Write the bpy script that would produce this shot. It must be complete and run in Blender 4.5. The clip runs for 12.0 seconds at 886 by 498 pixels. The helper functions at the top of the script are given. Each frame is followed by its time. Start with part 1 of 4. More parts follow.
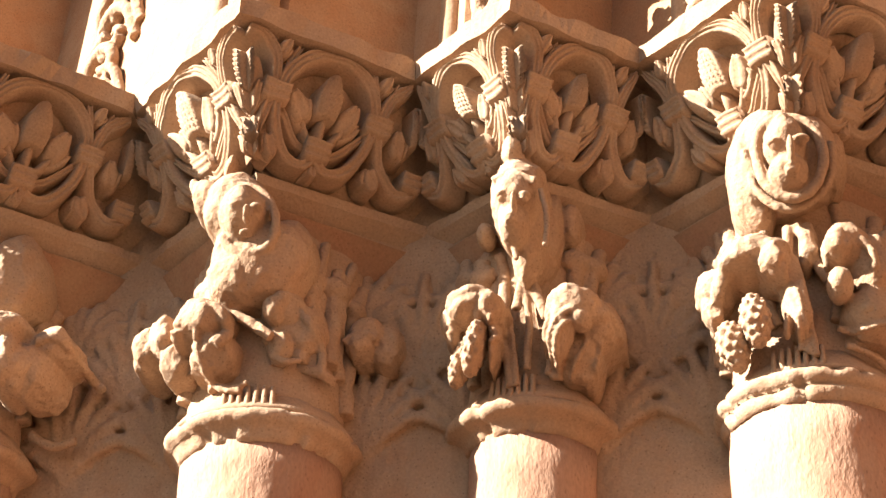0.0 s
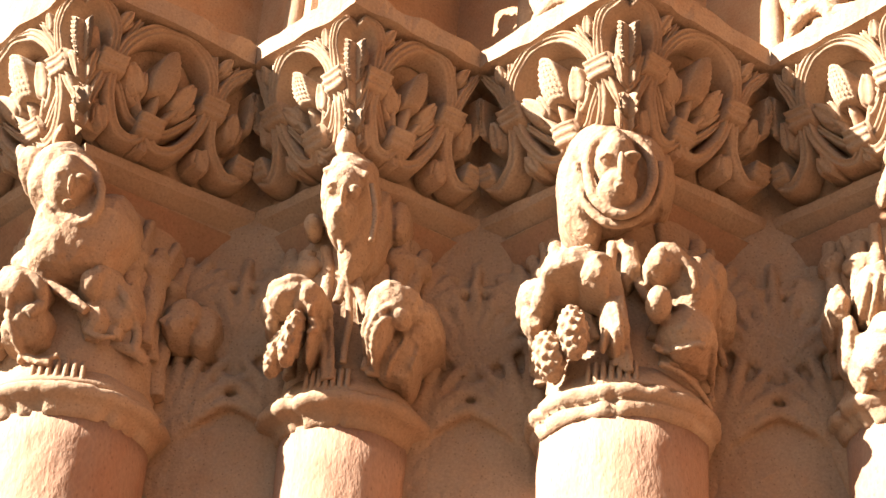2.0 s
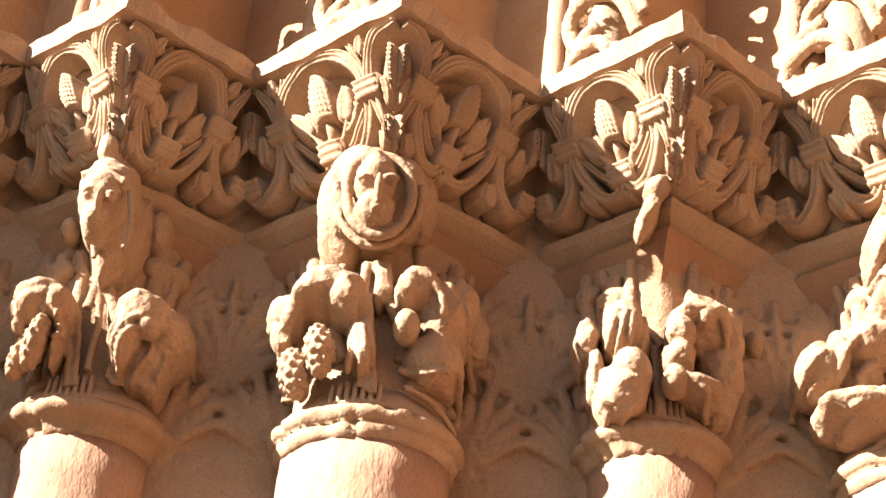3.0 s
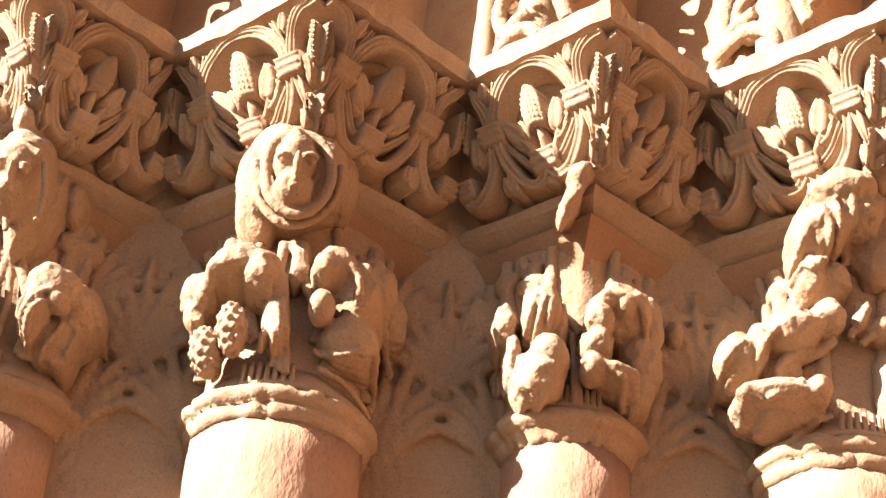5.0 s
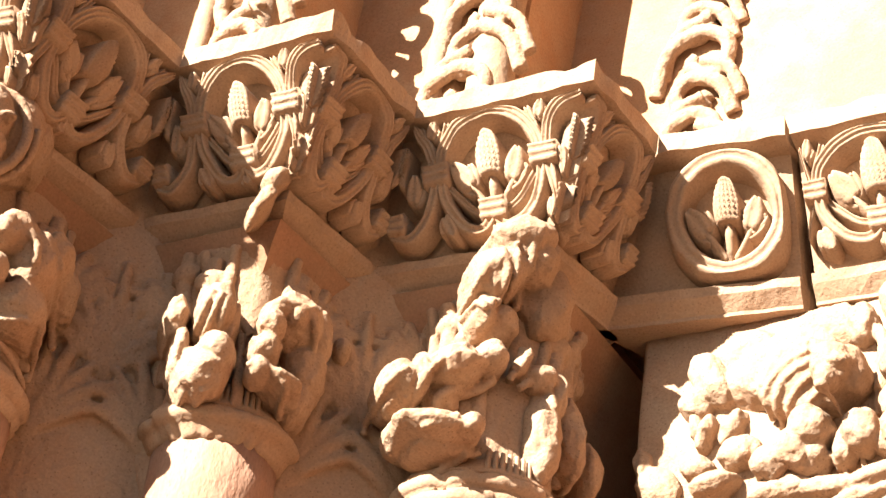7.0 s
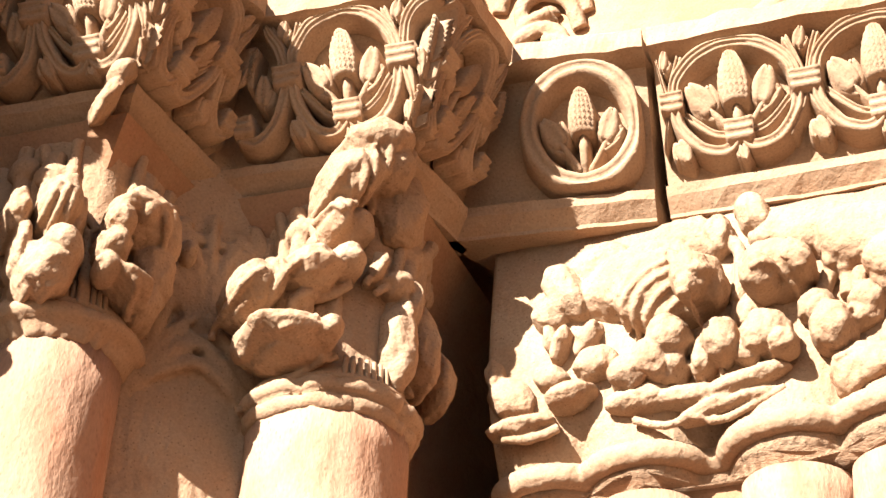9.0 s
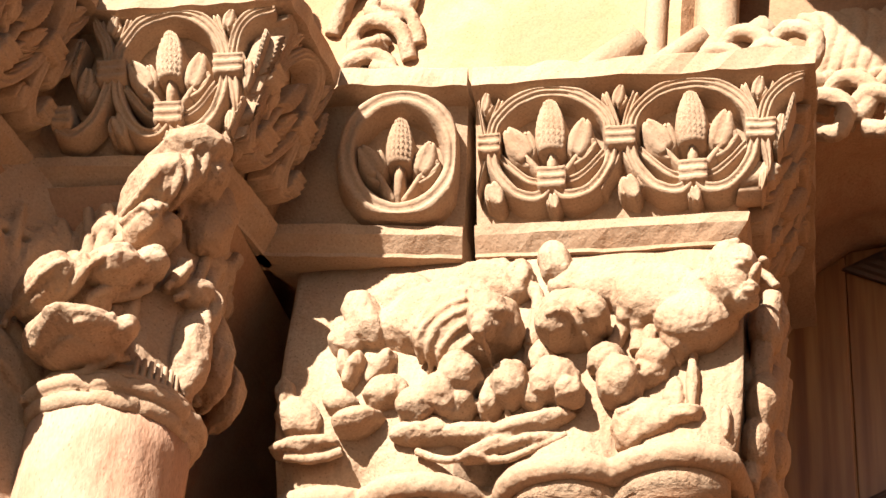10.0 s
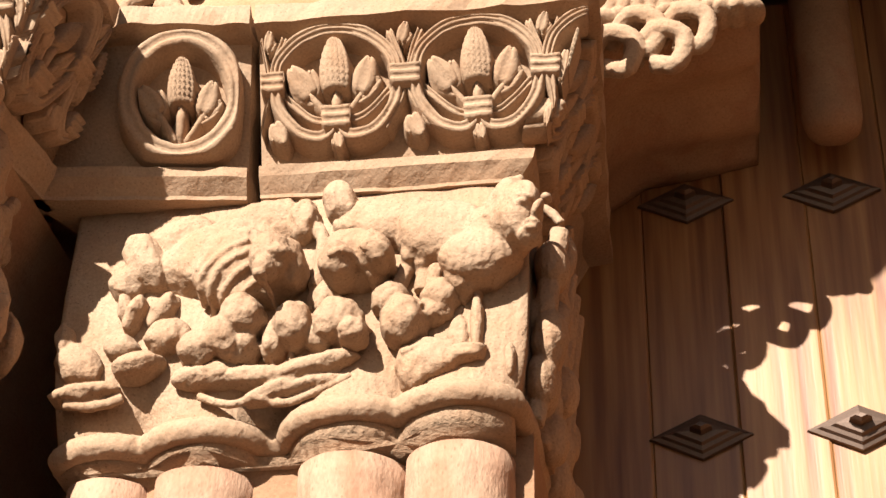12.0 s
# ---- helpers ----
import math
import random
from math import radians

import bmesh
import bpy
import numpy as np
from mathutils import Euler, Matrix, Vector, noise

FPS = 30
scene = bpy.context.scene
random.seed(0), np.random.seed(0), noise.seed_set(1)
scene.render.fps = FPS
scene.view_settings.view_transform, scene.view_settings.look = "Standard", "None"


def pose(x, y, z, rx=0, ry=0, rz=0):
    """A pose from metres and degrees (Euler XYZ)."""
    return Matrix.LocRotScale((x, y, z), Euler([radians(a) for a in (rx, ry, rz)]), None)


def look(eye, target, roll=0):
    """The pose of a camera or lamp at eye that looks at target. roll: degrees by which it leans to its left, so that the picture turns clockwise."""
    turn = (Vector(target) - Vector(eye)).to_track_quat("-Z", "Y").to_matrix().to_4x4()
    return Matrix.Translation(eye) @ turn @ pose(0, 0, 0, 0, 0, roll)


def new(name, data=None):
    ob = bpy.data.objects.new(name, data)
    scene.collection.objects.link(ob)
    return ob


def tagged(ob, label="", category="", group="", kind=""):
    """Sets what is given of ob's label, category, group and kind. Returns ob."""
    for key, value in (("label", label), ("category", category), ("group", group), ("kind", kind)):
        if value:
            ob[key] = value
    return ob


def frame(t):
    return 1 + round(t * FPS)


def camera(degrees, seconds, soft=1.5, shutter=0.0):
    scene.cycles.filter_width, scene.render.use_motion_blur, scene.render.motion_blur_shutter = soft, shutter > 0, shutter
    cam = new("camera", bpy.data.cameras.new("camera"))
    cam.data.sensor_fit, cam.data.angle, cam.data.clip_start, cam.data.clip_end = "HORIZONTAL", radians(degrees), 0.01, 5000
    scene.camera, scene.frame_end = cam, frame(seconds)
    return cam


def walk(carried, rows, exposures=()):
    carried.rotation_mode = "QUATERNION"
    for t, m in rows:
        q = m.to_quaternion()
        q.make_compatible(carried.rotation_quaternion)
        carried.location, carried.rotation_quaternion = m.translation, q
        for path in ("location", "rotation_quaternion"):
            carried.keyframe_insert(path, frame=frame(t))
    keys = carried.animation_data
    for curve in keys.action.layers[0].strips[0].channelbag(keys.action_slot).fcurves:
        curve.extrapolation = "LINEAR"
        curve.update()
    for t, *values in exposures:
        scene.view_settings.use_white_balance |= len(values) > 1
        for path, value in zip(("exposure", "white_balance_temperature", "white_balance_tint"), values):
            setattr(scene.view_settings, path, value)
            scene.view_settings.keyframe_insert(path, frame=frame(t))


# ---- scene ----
cam = camera(26.47, 12.0)
PATH = [
    (0, (-0.025, -0.097, 1.829), (-1.426, 0.841, 2.905), 1.8),
    (0.5, (-0.031, -0.101, 1.829), (-1.431, 0.841, 2.903), 2.0),
    (1, (-0.035, -0.103, 1.829), (-1.435, 0.84, 2.902), 2.4),
    (1.5, (-0.036, -0.095, 1.828), (-1.413, 0.883, 2.899), 3.6),
    (2, (-0.024, -0.081, 1.833), (-1.32, 0.995, 2.912), 3.3),
    (2.5, (-0.008, -0.028, 1.84), (-1.238, 1.112, 2.931), 3.7),
    (3, (0.061, 0.024, 1.839), (-1.125, 1.193, 2.947), 3.9),
    (3.5, (0.072, 0.049, 1.841), (-1.1, 1.236, 2.945), 4.3),
    (5.5, (0.055, 0.083, 1.83), (-1.083, 1.286, 2.952), 4.2),
    (6, (0.071, 0.079, 1.839), (-1.073, 1.293, 2.942), 5.3),
    (6.5, (0.092, 0.062, 1.865), (-0.918, 1.393, 2.964), 6.7),
    (7, (0.069, 0.058, 1.836), (-0.799, 1.454, 2.976), 7.1),
    (9, (-0.111, 0.101, 1.789), (-0.728, 1.623, 2.931), 2.8),
    (9.5, (-0.081, 0.095, 1.797), (-0.641, 1.638, 2.939), 4.4),
    (10, (-0.094, 0.081, 1.786), (-0.52, 1.649, 2.953), 5.4),
    (10.5, (-0.104, 0.082, 1.784), (-0.5, 1.655, 2.954), 6.2),
    (11, (-0.097, 0.086, 1.785), (-0.47, 1.67, 2.948), 5.8),
    (11.5, (-0.088, 0.103, 1.788), (-0.422, 1.708, 2.934), 3.6),
    (12, (-0.025, 0.128, 1.8), (-0.294, 1.756, 2.93), 1.2),
]
walk(cam, [(t, look(eye, target, roll)) for t, eye, target, roll in PATH],
     [(0.0, 2.72), (6.5, 2.68), (9.0, 2.32), (10.5, 1.82), (12.0, 1.55)])

# ---- light ----
SUN_WAY = Vector((0.35, 1.0, -0.56)).normalized()
world = bpy.data.worlds.new("sky")
scene.world = world
world.use_nodes = True
wn = world.node_tree.nodes
sky = wn.new("ShaderNodeTexSky")
sky.sky_type, sky.sun_disc = "NISHITA", False
sky.sun_elevation = math.asin(-SUN_WAY.z)
sky.sun_rotation = math.atan2(-SUN_WAY.x, -SUN_WAY.y)
wn["Background"].inputs["Strength"].default_value = 0.027
world.node_tree.links.new(sky.outputs[0], wn["Background"].inputs["Color"])
sun = new("sun", bpy.data.lights.new("sun", "SUN"))
sun.data.energy, sun.data.angle, sun.data.color = 5.0, radians(0.5), (1.0, 0.95, 0.87)
sun.matrix_world = Matrix.Translation((0, 0, 9)) @ SUN_WAY.to_track_quat("-Z", "Y").to_matrix().to_4x4()


# ---- materials ----
def stone(name, dark, light, red, scale=1.0, bump=0.5, rough=0.9, pits=0.35, stretch=1.0, folds=0.0):
    """Weathered sandstone: blotches, grain, pits and fine relief in world size."""
    m = bpy.data.materials.new(name)
    m.use_nodes = True
    nt, n = m.node_tree, m.node_tree.nodes
    bsdf = n["Principled BSDF"]
    bsdf.inputs["Roughness"].default_value = rough
    bsdf.inputs["Specular IOR Level"].default_value = 0.15
    geo, place = n.new("ShaderNodeNewGeometry"), n.new("ShaderNodeMapping")
    place.inputs["Scale"].default_value = (1, 1, stretch)
    nt.links.new(geo.outputs["Position"], place.inputs["Vector"])

    def tex(size, detail=4.0, kind="ShaderNodeTexNoise"):
        t = n.new(kind)
        t.inputs["Scale"].default_value = size * scale
        if kind == "ShaderNodeTexNoise":
            t.inputs["Detail"].default_value = detail
        nt.links.new(place.outputs[0], t.inputs["Vector"])
        return t

    def ramp(src, a, b, ca=(0, 0, 0, 1), cb=(1, 1, 1, 1)):
        r = n.new("ShaderNodeValToRGB")
        r.color_ramp.elements[0].position, r.color_ramp.elements[1].position = a, b
        r.color_ramp.elements[0].color, r.color_ramp.elements[1].color = ca, cb
        nt.links.new(src, r.inputs[0])
        return r

    def mix(fac, a, b, mode="MIX"):
        x = n.new("ShaderNodeMix")
        x.data_type, x.blend_type = "RGBA", mode
        if isinstance(fac, float):
            x.inputs[0].default_value = fac
        else:
            nt.links.new(fac, x.inputs[0])
        for sock, val in ((x.inputs[6], a), (x.inputs[7], b)):
            if isinstance(val, tuple):
                sock.default_value = val
            else:
                nt.links.new(val, sock)
        return x.outputs[2]

    big, mid, fine = tex(4.0), tex(22.0, 6.0), tex(260.0, 3.0)
    vor = tex(150.0, kind="ShaderNodeTexVoronoi")
    c = mix(ramp(big.outputs[0], 0.35, 0.68).outputs[0], (*dark, 1), (*light, 1))
    c = mix(ramp(mid.outputs[0], 0.45, 0.75).outputs[0], c, (*red, 1))
    c = mix(0.5, c, ramp(fine.outputs[0], 0.25, 0.75, (0.55, 0.55, 0.55, 1), (1, 1, 1, 1)).outputs[0], "MULTIPLY")
    spots = n.new("ShaderNodeMath")
    spots.operation = "MULTIPLY"
    spots.inputs[1].default_value = pits
    nt.links.new(ramp(vor.outputs["Distance"], 0.10, 0.22, (1, 1, 1, 1), (0, 0, 0, 1)).outputs[0], spots.inputs[0])
    nt.links.new(mix(spots.outputs[0], c, (dark[0] * 0.4, dark[1] * 0.35, dark[2] * 0.3, 1)), bsdf.inputs["Base Color"])
    b1, b2 = n.new("ShaderNodeBump"), n.new("ShaderNodeBump")
    b1.inputs["Strength"].default_value, b1.inputs["Distance"].default_value = bump, 0.006
    b2.inputs["Strength"].default_value, b2.inputs["Distance"].default_value = bump, 0.0015
    nt.links.new(tex(45.0, 5.0).outputs[0], b1.inputs["Height"])
    nt.links.new(fine.outputs[0], b2.inputs["Height"])
    nt.links.new(b1.outputs[0], b2.inputs["Normal"])
    last = b2
    if folds:
        wave, b3 = n.new("ShaderNodeTexWave"), n.new("ShaderNodeBump")
        wave.inputs["Scale"].default_value, wave.inputs["Distortion"].default_value = 26.0, 7.0
        wave.inputs["Detail"].default_value, wave.inputs["Detail Scale"].default_value = 2.0, 0.6
        nt.links.new(place.outputs[0], wave.inputs["Vector"])
        b3.inputs["Strength"].default_value, b3.inputs["Distance"].default_value = folds, 0.005
        nt.links.new(wave.outputs[0], b3.inputs["Height"])
        nt.links.new(b2.outputs[0], b3.inputs["Normal"])
        last = b3
    nt.links.new(last.outputs[0], bsdf.inputs["Normal"])
    return m


SAND = stone("golden_sandstone", (0.304, 0.193, 0.120), (0.404, 0.277, 0.184), (0.343, 0.206, 0.123))
CARVED = stone("carved_sandstone", (0.304, 0.193, 0.120), (0.404, 0.277, 0.184), (0.343, 0.206, 0.123), bump=0.8, pits=0.5, folds=0.14)
SHAFT = stone("pink_sandstone", (0.326, 0.187, 0.123), (0.407, 0.258, 0.171), (0.313, 0.155, 0.092), bump=0.7, pits=0.4, stretch=0.5)
WALL = stone("red_sandstone", (0.263, 0.142, 0.081), (0.351, 0.209, 0.121), (0.281, 0.142, 0.081))
ARCH = stone("orange_sandstone", (0.349, 0.193, 0.107), (0.450, 0.282, 0.168), (0.379, 0.193, 0.099))
PAVE = stone("paving_stone", (0.06, 0.04, 0.026), (0.085, 0.058, 0.038), (0.07, 0.046, 0.03), scale=0.4)


# ---- mesh helpers ----
def link(name, bm, material, parent=None, label="", smooth=True):
    me = bpy.data.meshes.new(name)
    bm.normal_update()
    bm.to_mesh(me)
    bm.free()
    me.materials.append(material)
    if smooth:
        me.polygons.foreach_set("use_smooth", [True] * len(me.polygons))
    ob = new(name, me)
    if parent:
        ob.parent = parent
    return tagged(ob, label)


def thing(name, label, category, group="", at=(0, 0, 0)):
    ob = new(name)
    ob.location = at
    ob.empty_display_size = 0.05
    return tagged(ob, label, category, group)


def box(bm, lo, hi):
    vs = [bm.verts.new((x, y, z)) for z in (lo[2], hi[2]) for x, y in ((lo[0], lo[1]), (hi[0], lo[1]), (hi[0], hi[1]), (lo[0], hi[1]))]
    for f in ((3, 2, 1, 0), (4, 5, 6, 7), (0, 1, 5, 4), (1, 2, 6, 5), (2, 3, 7, 6), (3, 0, 4, 7)):
        bm.faces.new([vs[k] for k in f])


def loft(bm, rings, caps=True):
    """Skin over rings of points, all of one length."""
    rows = [[bm.verts.new(p) for p in ring] for ring in rings]
    n = len(rows[0])
    for a, b in zip(rows, rows[1:]):
        for k in range(n):
            bm.faces.new((a[k], a[(k + 1) % n], b[(k + 1) % n], b[k]))
    if caps:
        bm.faces.new(rows[0][::-1])
        bm.faces.new(rows[-1])
    return rows


def circle(cx, cy, z, r, n=48, wobble=0.0):
    return [(cx + (r + wobble * noise.noise((cx * 9 + math.cos(2 * math.pi * k / n) * 2, cy * 9 + math.sin(2 * math.pi * k / n) * 2, z * 14))) * math.cos(2 * math.pi * k / n),
             cy + (r + wobble * noise.noise((cx * 9 + math.cos(2 * math.pi * k / n) * 2, 7 + cy * 9 + math.sin(2 * math.pi * k / n) * 2, z * 14))) * math.sin(2 * math.pi * k / n), z) for k in range(n)]


# ---- plan ----
TOP = 3.44
# tops of the impost corners, and of the valleys between them (valley i lies between blocks i and i + 1)
CORNER = [(-2.055, 0.440), (-1.770, 0.738), (-1.556, 1.020), (-1.281, 1.243), (-1.037, 1.505), (-0.766, 1.715)]
VALLEY = [(-2.052, 0.727), (-1.752, 1.004), (-1.544, 1.228), (-1.267, 1.499), (-1.024, 1.704), (-0.748, 1.884)]
C6, C7 = (-0.573, 1.906), (-0.126, 1.917)
AXIS = {0: (-2.267, 0.635), 1: (-1.961, 0.932), 2: (-1.749, 1.205), 3: (-1.472, 1.426), 4: (-1.231, 1.683), 5: (-0.976, 1.896)}
RAD = {0: 0.080, 1: 0.103, 2: 0.082, 3: 0.104, 4: 0.078, 5: 0.098}
RING = {0: 0.109, 1: 0.127, 2: 0.112, 3: 0.121, 4: 0.101, 5: 0.114}
# height of the projecting ring of each capital
RING_Z = {0: 2.900, 1: 2.892, 2: 2.915, 3: 2.904, 4: 2.926, 5: 2.898}
DOOR_Y = 2.52

# ---- ground and walls ----
bm = bmesh.new()
for x, y in ((-400, -400), (400, -400), (400, 400), (-400, 400)):
    bm.verts.new((x, y, 0))
bm.faces.new(bm.verts)
tagged(link("ground", bm, PAVE), "pale stone paving in front of the portal", "ground", kind="structure")

bm = bmesh.new()
rings = []
for z, ox, oy in ((0.0, 0.20, 0.18), (2.84, 0.20, 0.18), (2.95, 0.19, 0.17), (3.05, 0.17, 0.155), (3.13, 0.145, 0.135), (3.18, 0.12, 0.115), (3.209, 0.105, 0.105)):
    foot = [(-3.3, CORNER[0][1] + oy, z), (CORNER[0][0] - ox, CORNER[0][1] + oy, z), (VALLEY[0][0] - ox, VALLEY[0][1] + oy, z)]
    for i in range(1, 6):
        foot += [(CORNER[i][0] - ox, CORNER[i][1] + oy, z), (VALLEY[i][0] - ox, VALLEY[i][1] + oy, z)]
    foot[-1] = (foot[-1][0], 2.42, z)
    rings.append(foot + [(-0.80, 2.42, z), (-0.80, C7[1] + 0.17, z), (-0.235, C7[1] + 0.17, z), (-0.235, 3.2, z), (-3.3, 3.2, z)])
loft(bm, rings)
tagged(link("wall_jamb", bm, WALL, smooth=False), "stepped red sandstone jamb behind the columns", "wall", kind="structure")

bm = bmesh.new()
box(bm, (-9.0, 2.95, 3.19), (6.0, 3.3, 7.5))
tagged(link("wall_north", bm, WALL, smooth=False), "red sandstone church wall above the portal", "wall", kind="structure")
bm = bmesh.new()
loft(bm, [[(1.15, 3.3, z), (1.15, 1.9, z), (1.7, 1.7, z), (1.75, 1.3, z), (2.2, 1.1, z), (2.25, 0.7, z), (2.7, 0.5, z), (2.75, -0.2, z), (6.0, -0.2, z), (6.0, 3.3, z)] for z in (0.0, 6.5)])
tagged(link("wall_east", bm, WALL, smooth=False), "red sandstone wall beyond the doorway", "wall", kind="structure")
bm = bmesh.new()
box(bm, (-9.0, 0.62, 0.0), (-3.3, 3.3, 6.5))
tagged(link("wall_west", bm, WALL, smooth=False), "red sandstone church front", "wall", kind="structure")

bm = bmesh.new()
box(bm, (-3.2, 0.5, 5.15), (2.9, 2.95, 5.6))
tagged(link("ceiling", bm, WALL, smooth=False), "deep sandstone head of the portal arches", "vault", kind="structure")

# ---- organic carving ----
ERODE = bpy.data.textures.new("erosion", "CLOUDS")
ERODE.noise_scale, ERODE.noise_depth = 0.016, 3
CHISEL = bpy.data.textures.new("chisel_marks", "MUSGRAVE")
CHISEL.noise_scale, CHISEL.octaves = 0.012, 3
S2 = 2 ** -0.5


def spline(pts, n=5):
    """Catmull-Rom through the points."""
    p = [Vector(q) for q in pts]
    p = [2 * p[0] - p[1]] + p + [2 * p[-1] - p[-2]]
    out = []
    for a, b, c, d in zip(p, p[1:], p[2:], p[3:]):
        for k in range(n):
            t = k / n
            out.append(0.5 * ((2 * b) + (c - a) * t + (2 * a - 5 * b + 4 * c - d) * t * t + (3 * b - 3 * c + d - a) * t ** 3))
    return out + [p[-2]]


def blob(bm, m, flat=1.0, rough=0.0):
    """A worn lump; flat below 1 gives a broad front with steep sides, as in low relief."""
    key = m.translation * 37
    for v in bmesh.ops.create_icosphere(bm, subdivisions=3, radius=1.0)["verts"]:
        v.co *= 1 + rough * noise.noise(v.co * 1.7 + key) + 0.5 * rough * abs(noise.noise(v.co * 3.6 + key))
        v.co.y = math.copysign(abs(v.co.y) ** flat, v.co.y)
        v.co = m @ v.co


def rope(bm, pts, r, taper=0.0):
    """A round tube with closed ends along 3D points."""
    rings, n = [], len(pts)
    for k, p in enumerate(pts):
        t = (pts[min(k + 1, n - 1)] - pts[max(k - 1, 0)]).normalized()
        a = t.cross(Vector((0.31, 0.17, 0.93))).normalized()
        b = t.cross(a)
        q = r * (1 - taper * k / max(n - 1, 1))
        rings.append([p + a * (q * math.cos(j * math.pi / 5)) + b * (q * math.sin(j * math.pi / 5)) for j in range(10)])
    loft(bm, rings)


def weather(ob, voxel=0.0020, smooth=4, erode=0.0018):
    """Fuse the pieces of a carving into one worn stone surface."""
    mod = ob.modifiers.new("fuse", "REMESH")
    mod.mode, mod.voxel_size, mod.use_smooth_shade = "VOXEL", voxel, True
    mod = ob.modifiers.new("wear", "SMOOTH")
    mod.factor, mod.iterations = 0.5, smooth
    mod = ob.modifiers.new("erosion", "DISPLACE")
    mod.texture, mod.texture_coords, mod.strength, mod.mid_level = ERODE, "GLOBAL", erode, 0.5
    mod = ob.modifiers.new("chisel", "DISPLACE")
    mod.texture, mod.texture_coords, mod.strength, mod.mid_level = CHISEL, "GLOBAL", erode * 0.4, 0.5
    return ob


def seat(ob, parent):
    """Hang a mesh made in world places under its thing."""
    ob.parent = parent
    ob.matrix_parent_inverse = parent.matrix_basis.inverted()
    return ob


CAPITAL = {}


def carve(i, name, blobs, ropes=(), label=""):
    """One carved piece of capital i; sideways, outward and up from the axis of the shaft."""
    ax, ay = AXIS.get(i, (0.0, 2.03))
    side, out = ((1, 0, 0), (0, -1, 0)) if i == 7 else ((S2, S2, 0), (S2, -S2, 0))
    base = Matrix((side, out, (0, 0, 1))).transposed().to_4x4()
    base.translation = (ax, ay, 0)
    bm = bmesh.new()
    fine = name in ("maize_cob", "fruit")
    reach = RING.get(i, 0.0) - 0.012

    def skin(s, z):
        """How far out the stone already reaches at this place."""
        best = math.sqrt(max(0.0, reach ** 2 - s * s)) if i != 7 else 0.012
        for bs, bo, bz, rs, ro, rz, tilt in blobs:
            c, d = math.cos(radians(tilt)), math.sin(radians(tilt))
            x, y = (c * (s - bs) + d * (z - bz)) / rs, (c * (z - bz) - d * (s - bs)) / rz
            if x * x + y * y < 1:
                best = max(best, bo + ro * (1 - x * x - y * y) ** 0.33)
        return best

    for s, o, z, rs, ro, rz, tilt in blobs:
        small = rs < 0.017 and rz < 0.021
        deep = ro if small or fine else ro * (1.15 if i == 7 else 1.55)
        blob(bm, base @ pose(s, o + ro - deep, z, 0, -tilt, 0) @ Matrix.Diagonal((rs, deep, rz, 1)), 1.0 if small or fine else 0.6, 0.0 if small or fine else 0.12 if "bust" in name or "man" in name else 0.20)
        if fine:
            for a in range(7):
                for b in range(9):
                    th, ph = math.pi * (a + 1) / 8, 2 * math.pi * (b + 0.5 * (a % 2)) / 9
                    g = Vector((math.sin(th) * math.cos(ph) * rs, math.sin(th) * math.sin(ph) * ro, math.cos(th) * rz))
                    blob(bm, base @ pose(s, o, z, 0, -tilt, 0) @ Matrix.Translation(g) @ Matrix.Diagonal((rs * 0.20, ro * 0.20, rz * 0.13, 1)))
    for r, o, pts in ropes:
        rope(bm, [base @ Vector((p.x, o if "bust" in name else min(o, skin(p.x, p.y) + 0.45 * r), p.y)) for p in spline([Vector((s, z)) for s, z in pts])], r)
    ob = weather(link(name, bm, CARVED, None, label), smooth=1 if fine else 3, erode=0.0015 if fine or "bust" in name else 0.0018)
    return seat(ob, CAPITAL[i])


def bell_at(i, a, z, out=0.0):
    """A point of the bell of capital i: round at the astragal, square under the impost."""
    ax, ay = AXIS[i]
    r, w = RING[i] - 0.022, 0.105
    tx, ty = CORNER[i][0] - 0.112 - w, CORNER[i][1] + 0.112 + w
    z0 = RING_Z[i] + 0.010
    q = max(0.0, min(1.0, (z - z0) / (3.211 - z0)))
    f = q ** 2.6
    c, s = math.cos(a), math.sin(a)
    k = min(1 / max(abs(c), abs(s), 1e-6), 1.36)
    rad = (1 - f) * (r - 0.004) + f * w * ((1 - f) + f * k) + 0.006 * noise.noise((c * 3, s * 3 + i * 5, z * 30)) + out
    return Vector(((1 - f) * ax + f * tx + rad * c, (1 - f) * ay + f * ty + rad * s, z))


def bell(i):
    bm = bmesh.new()
    z0 = RING_Z[i] + 0.010
    loft(bm, [[bell_at(i, 2 * math.pi * k / 64, z0 + (3.211 - z0) * m / 14) for k in range(64)] for m in range(15)])
    return bm


def bell_veins(i):
    """Long flat leaves cut low into the flanks of the bell."""
    bm = bmesh.new()
    rnd = random.Random(200 + i)
    for sgn in (-1, 1):
        for k in range(9):
            a0 = -45 + sgn * (22 + 13 * k)
            bend, top = rnd.uniform(-10, 10), 3.19 - 0.05 * rnd.random()
            low = RING_Z[i] + 0.05 + 0.06 * rnd.random()
            pts = [bell_at(i, radians(a0 + bend * math.sin(3 * q)), low + (top - low) * q, 0.002) for q in (0, 0.2, 0.4, 0.6, 0.8, 1.0)]
            rope(bm, spline(pts, 4), 0.0095 + 0.004 * (k % 2), 0.2)
            if k % 2:
                tip = pts[-2]
                blob(bm, Matrix.Translation(tip) @ pose(0, 0, 0, 0, 0, a0) @ Matrix.Diagonal((0.016, 0.024, 0.018, 1)))
    return bm


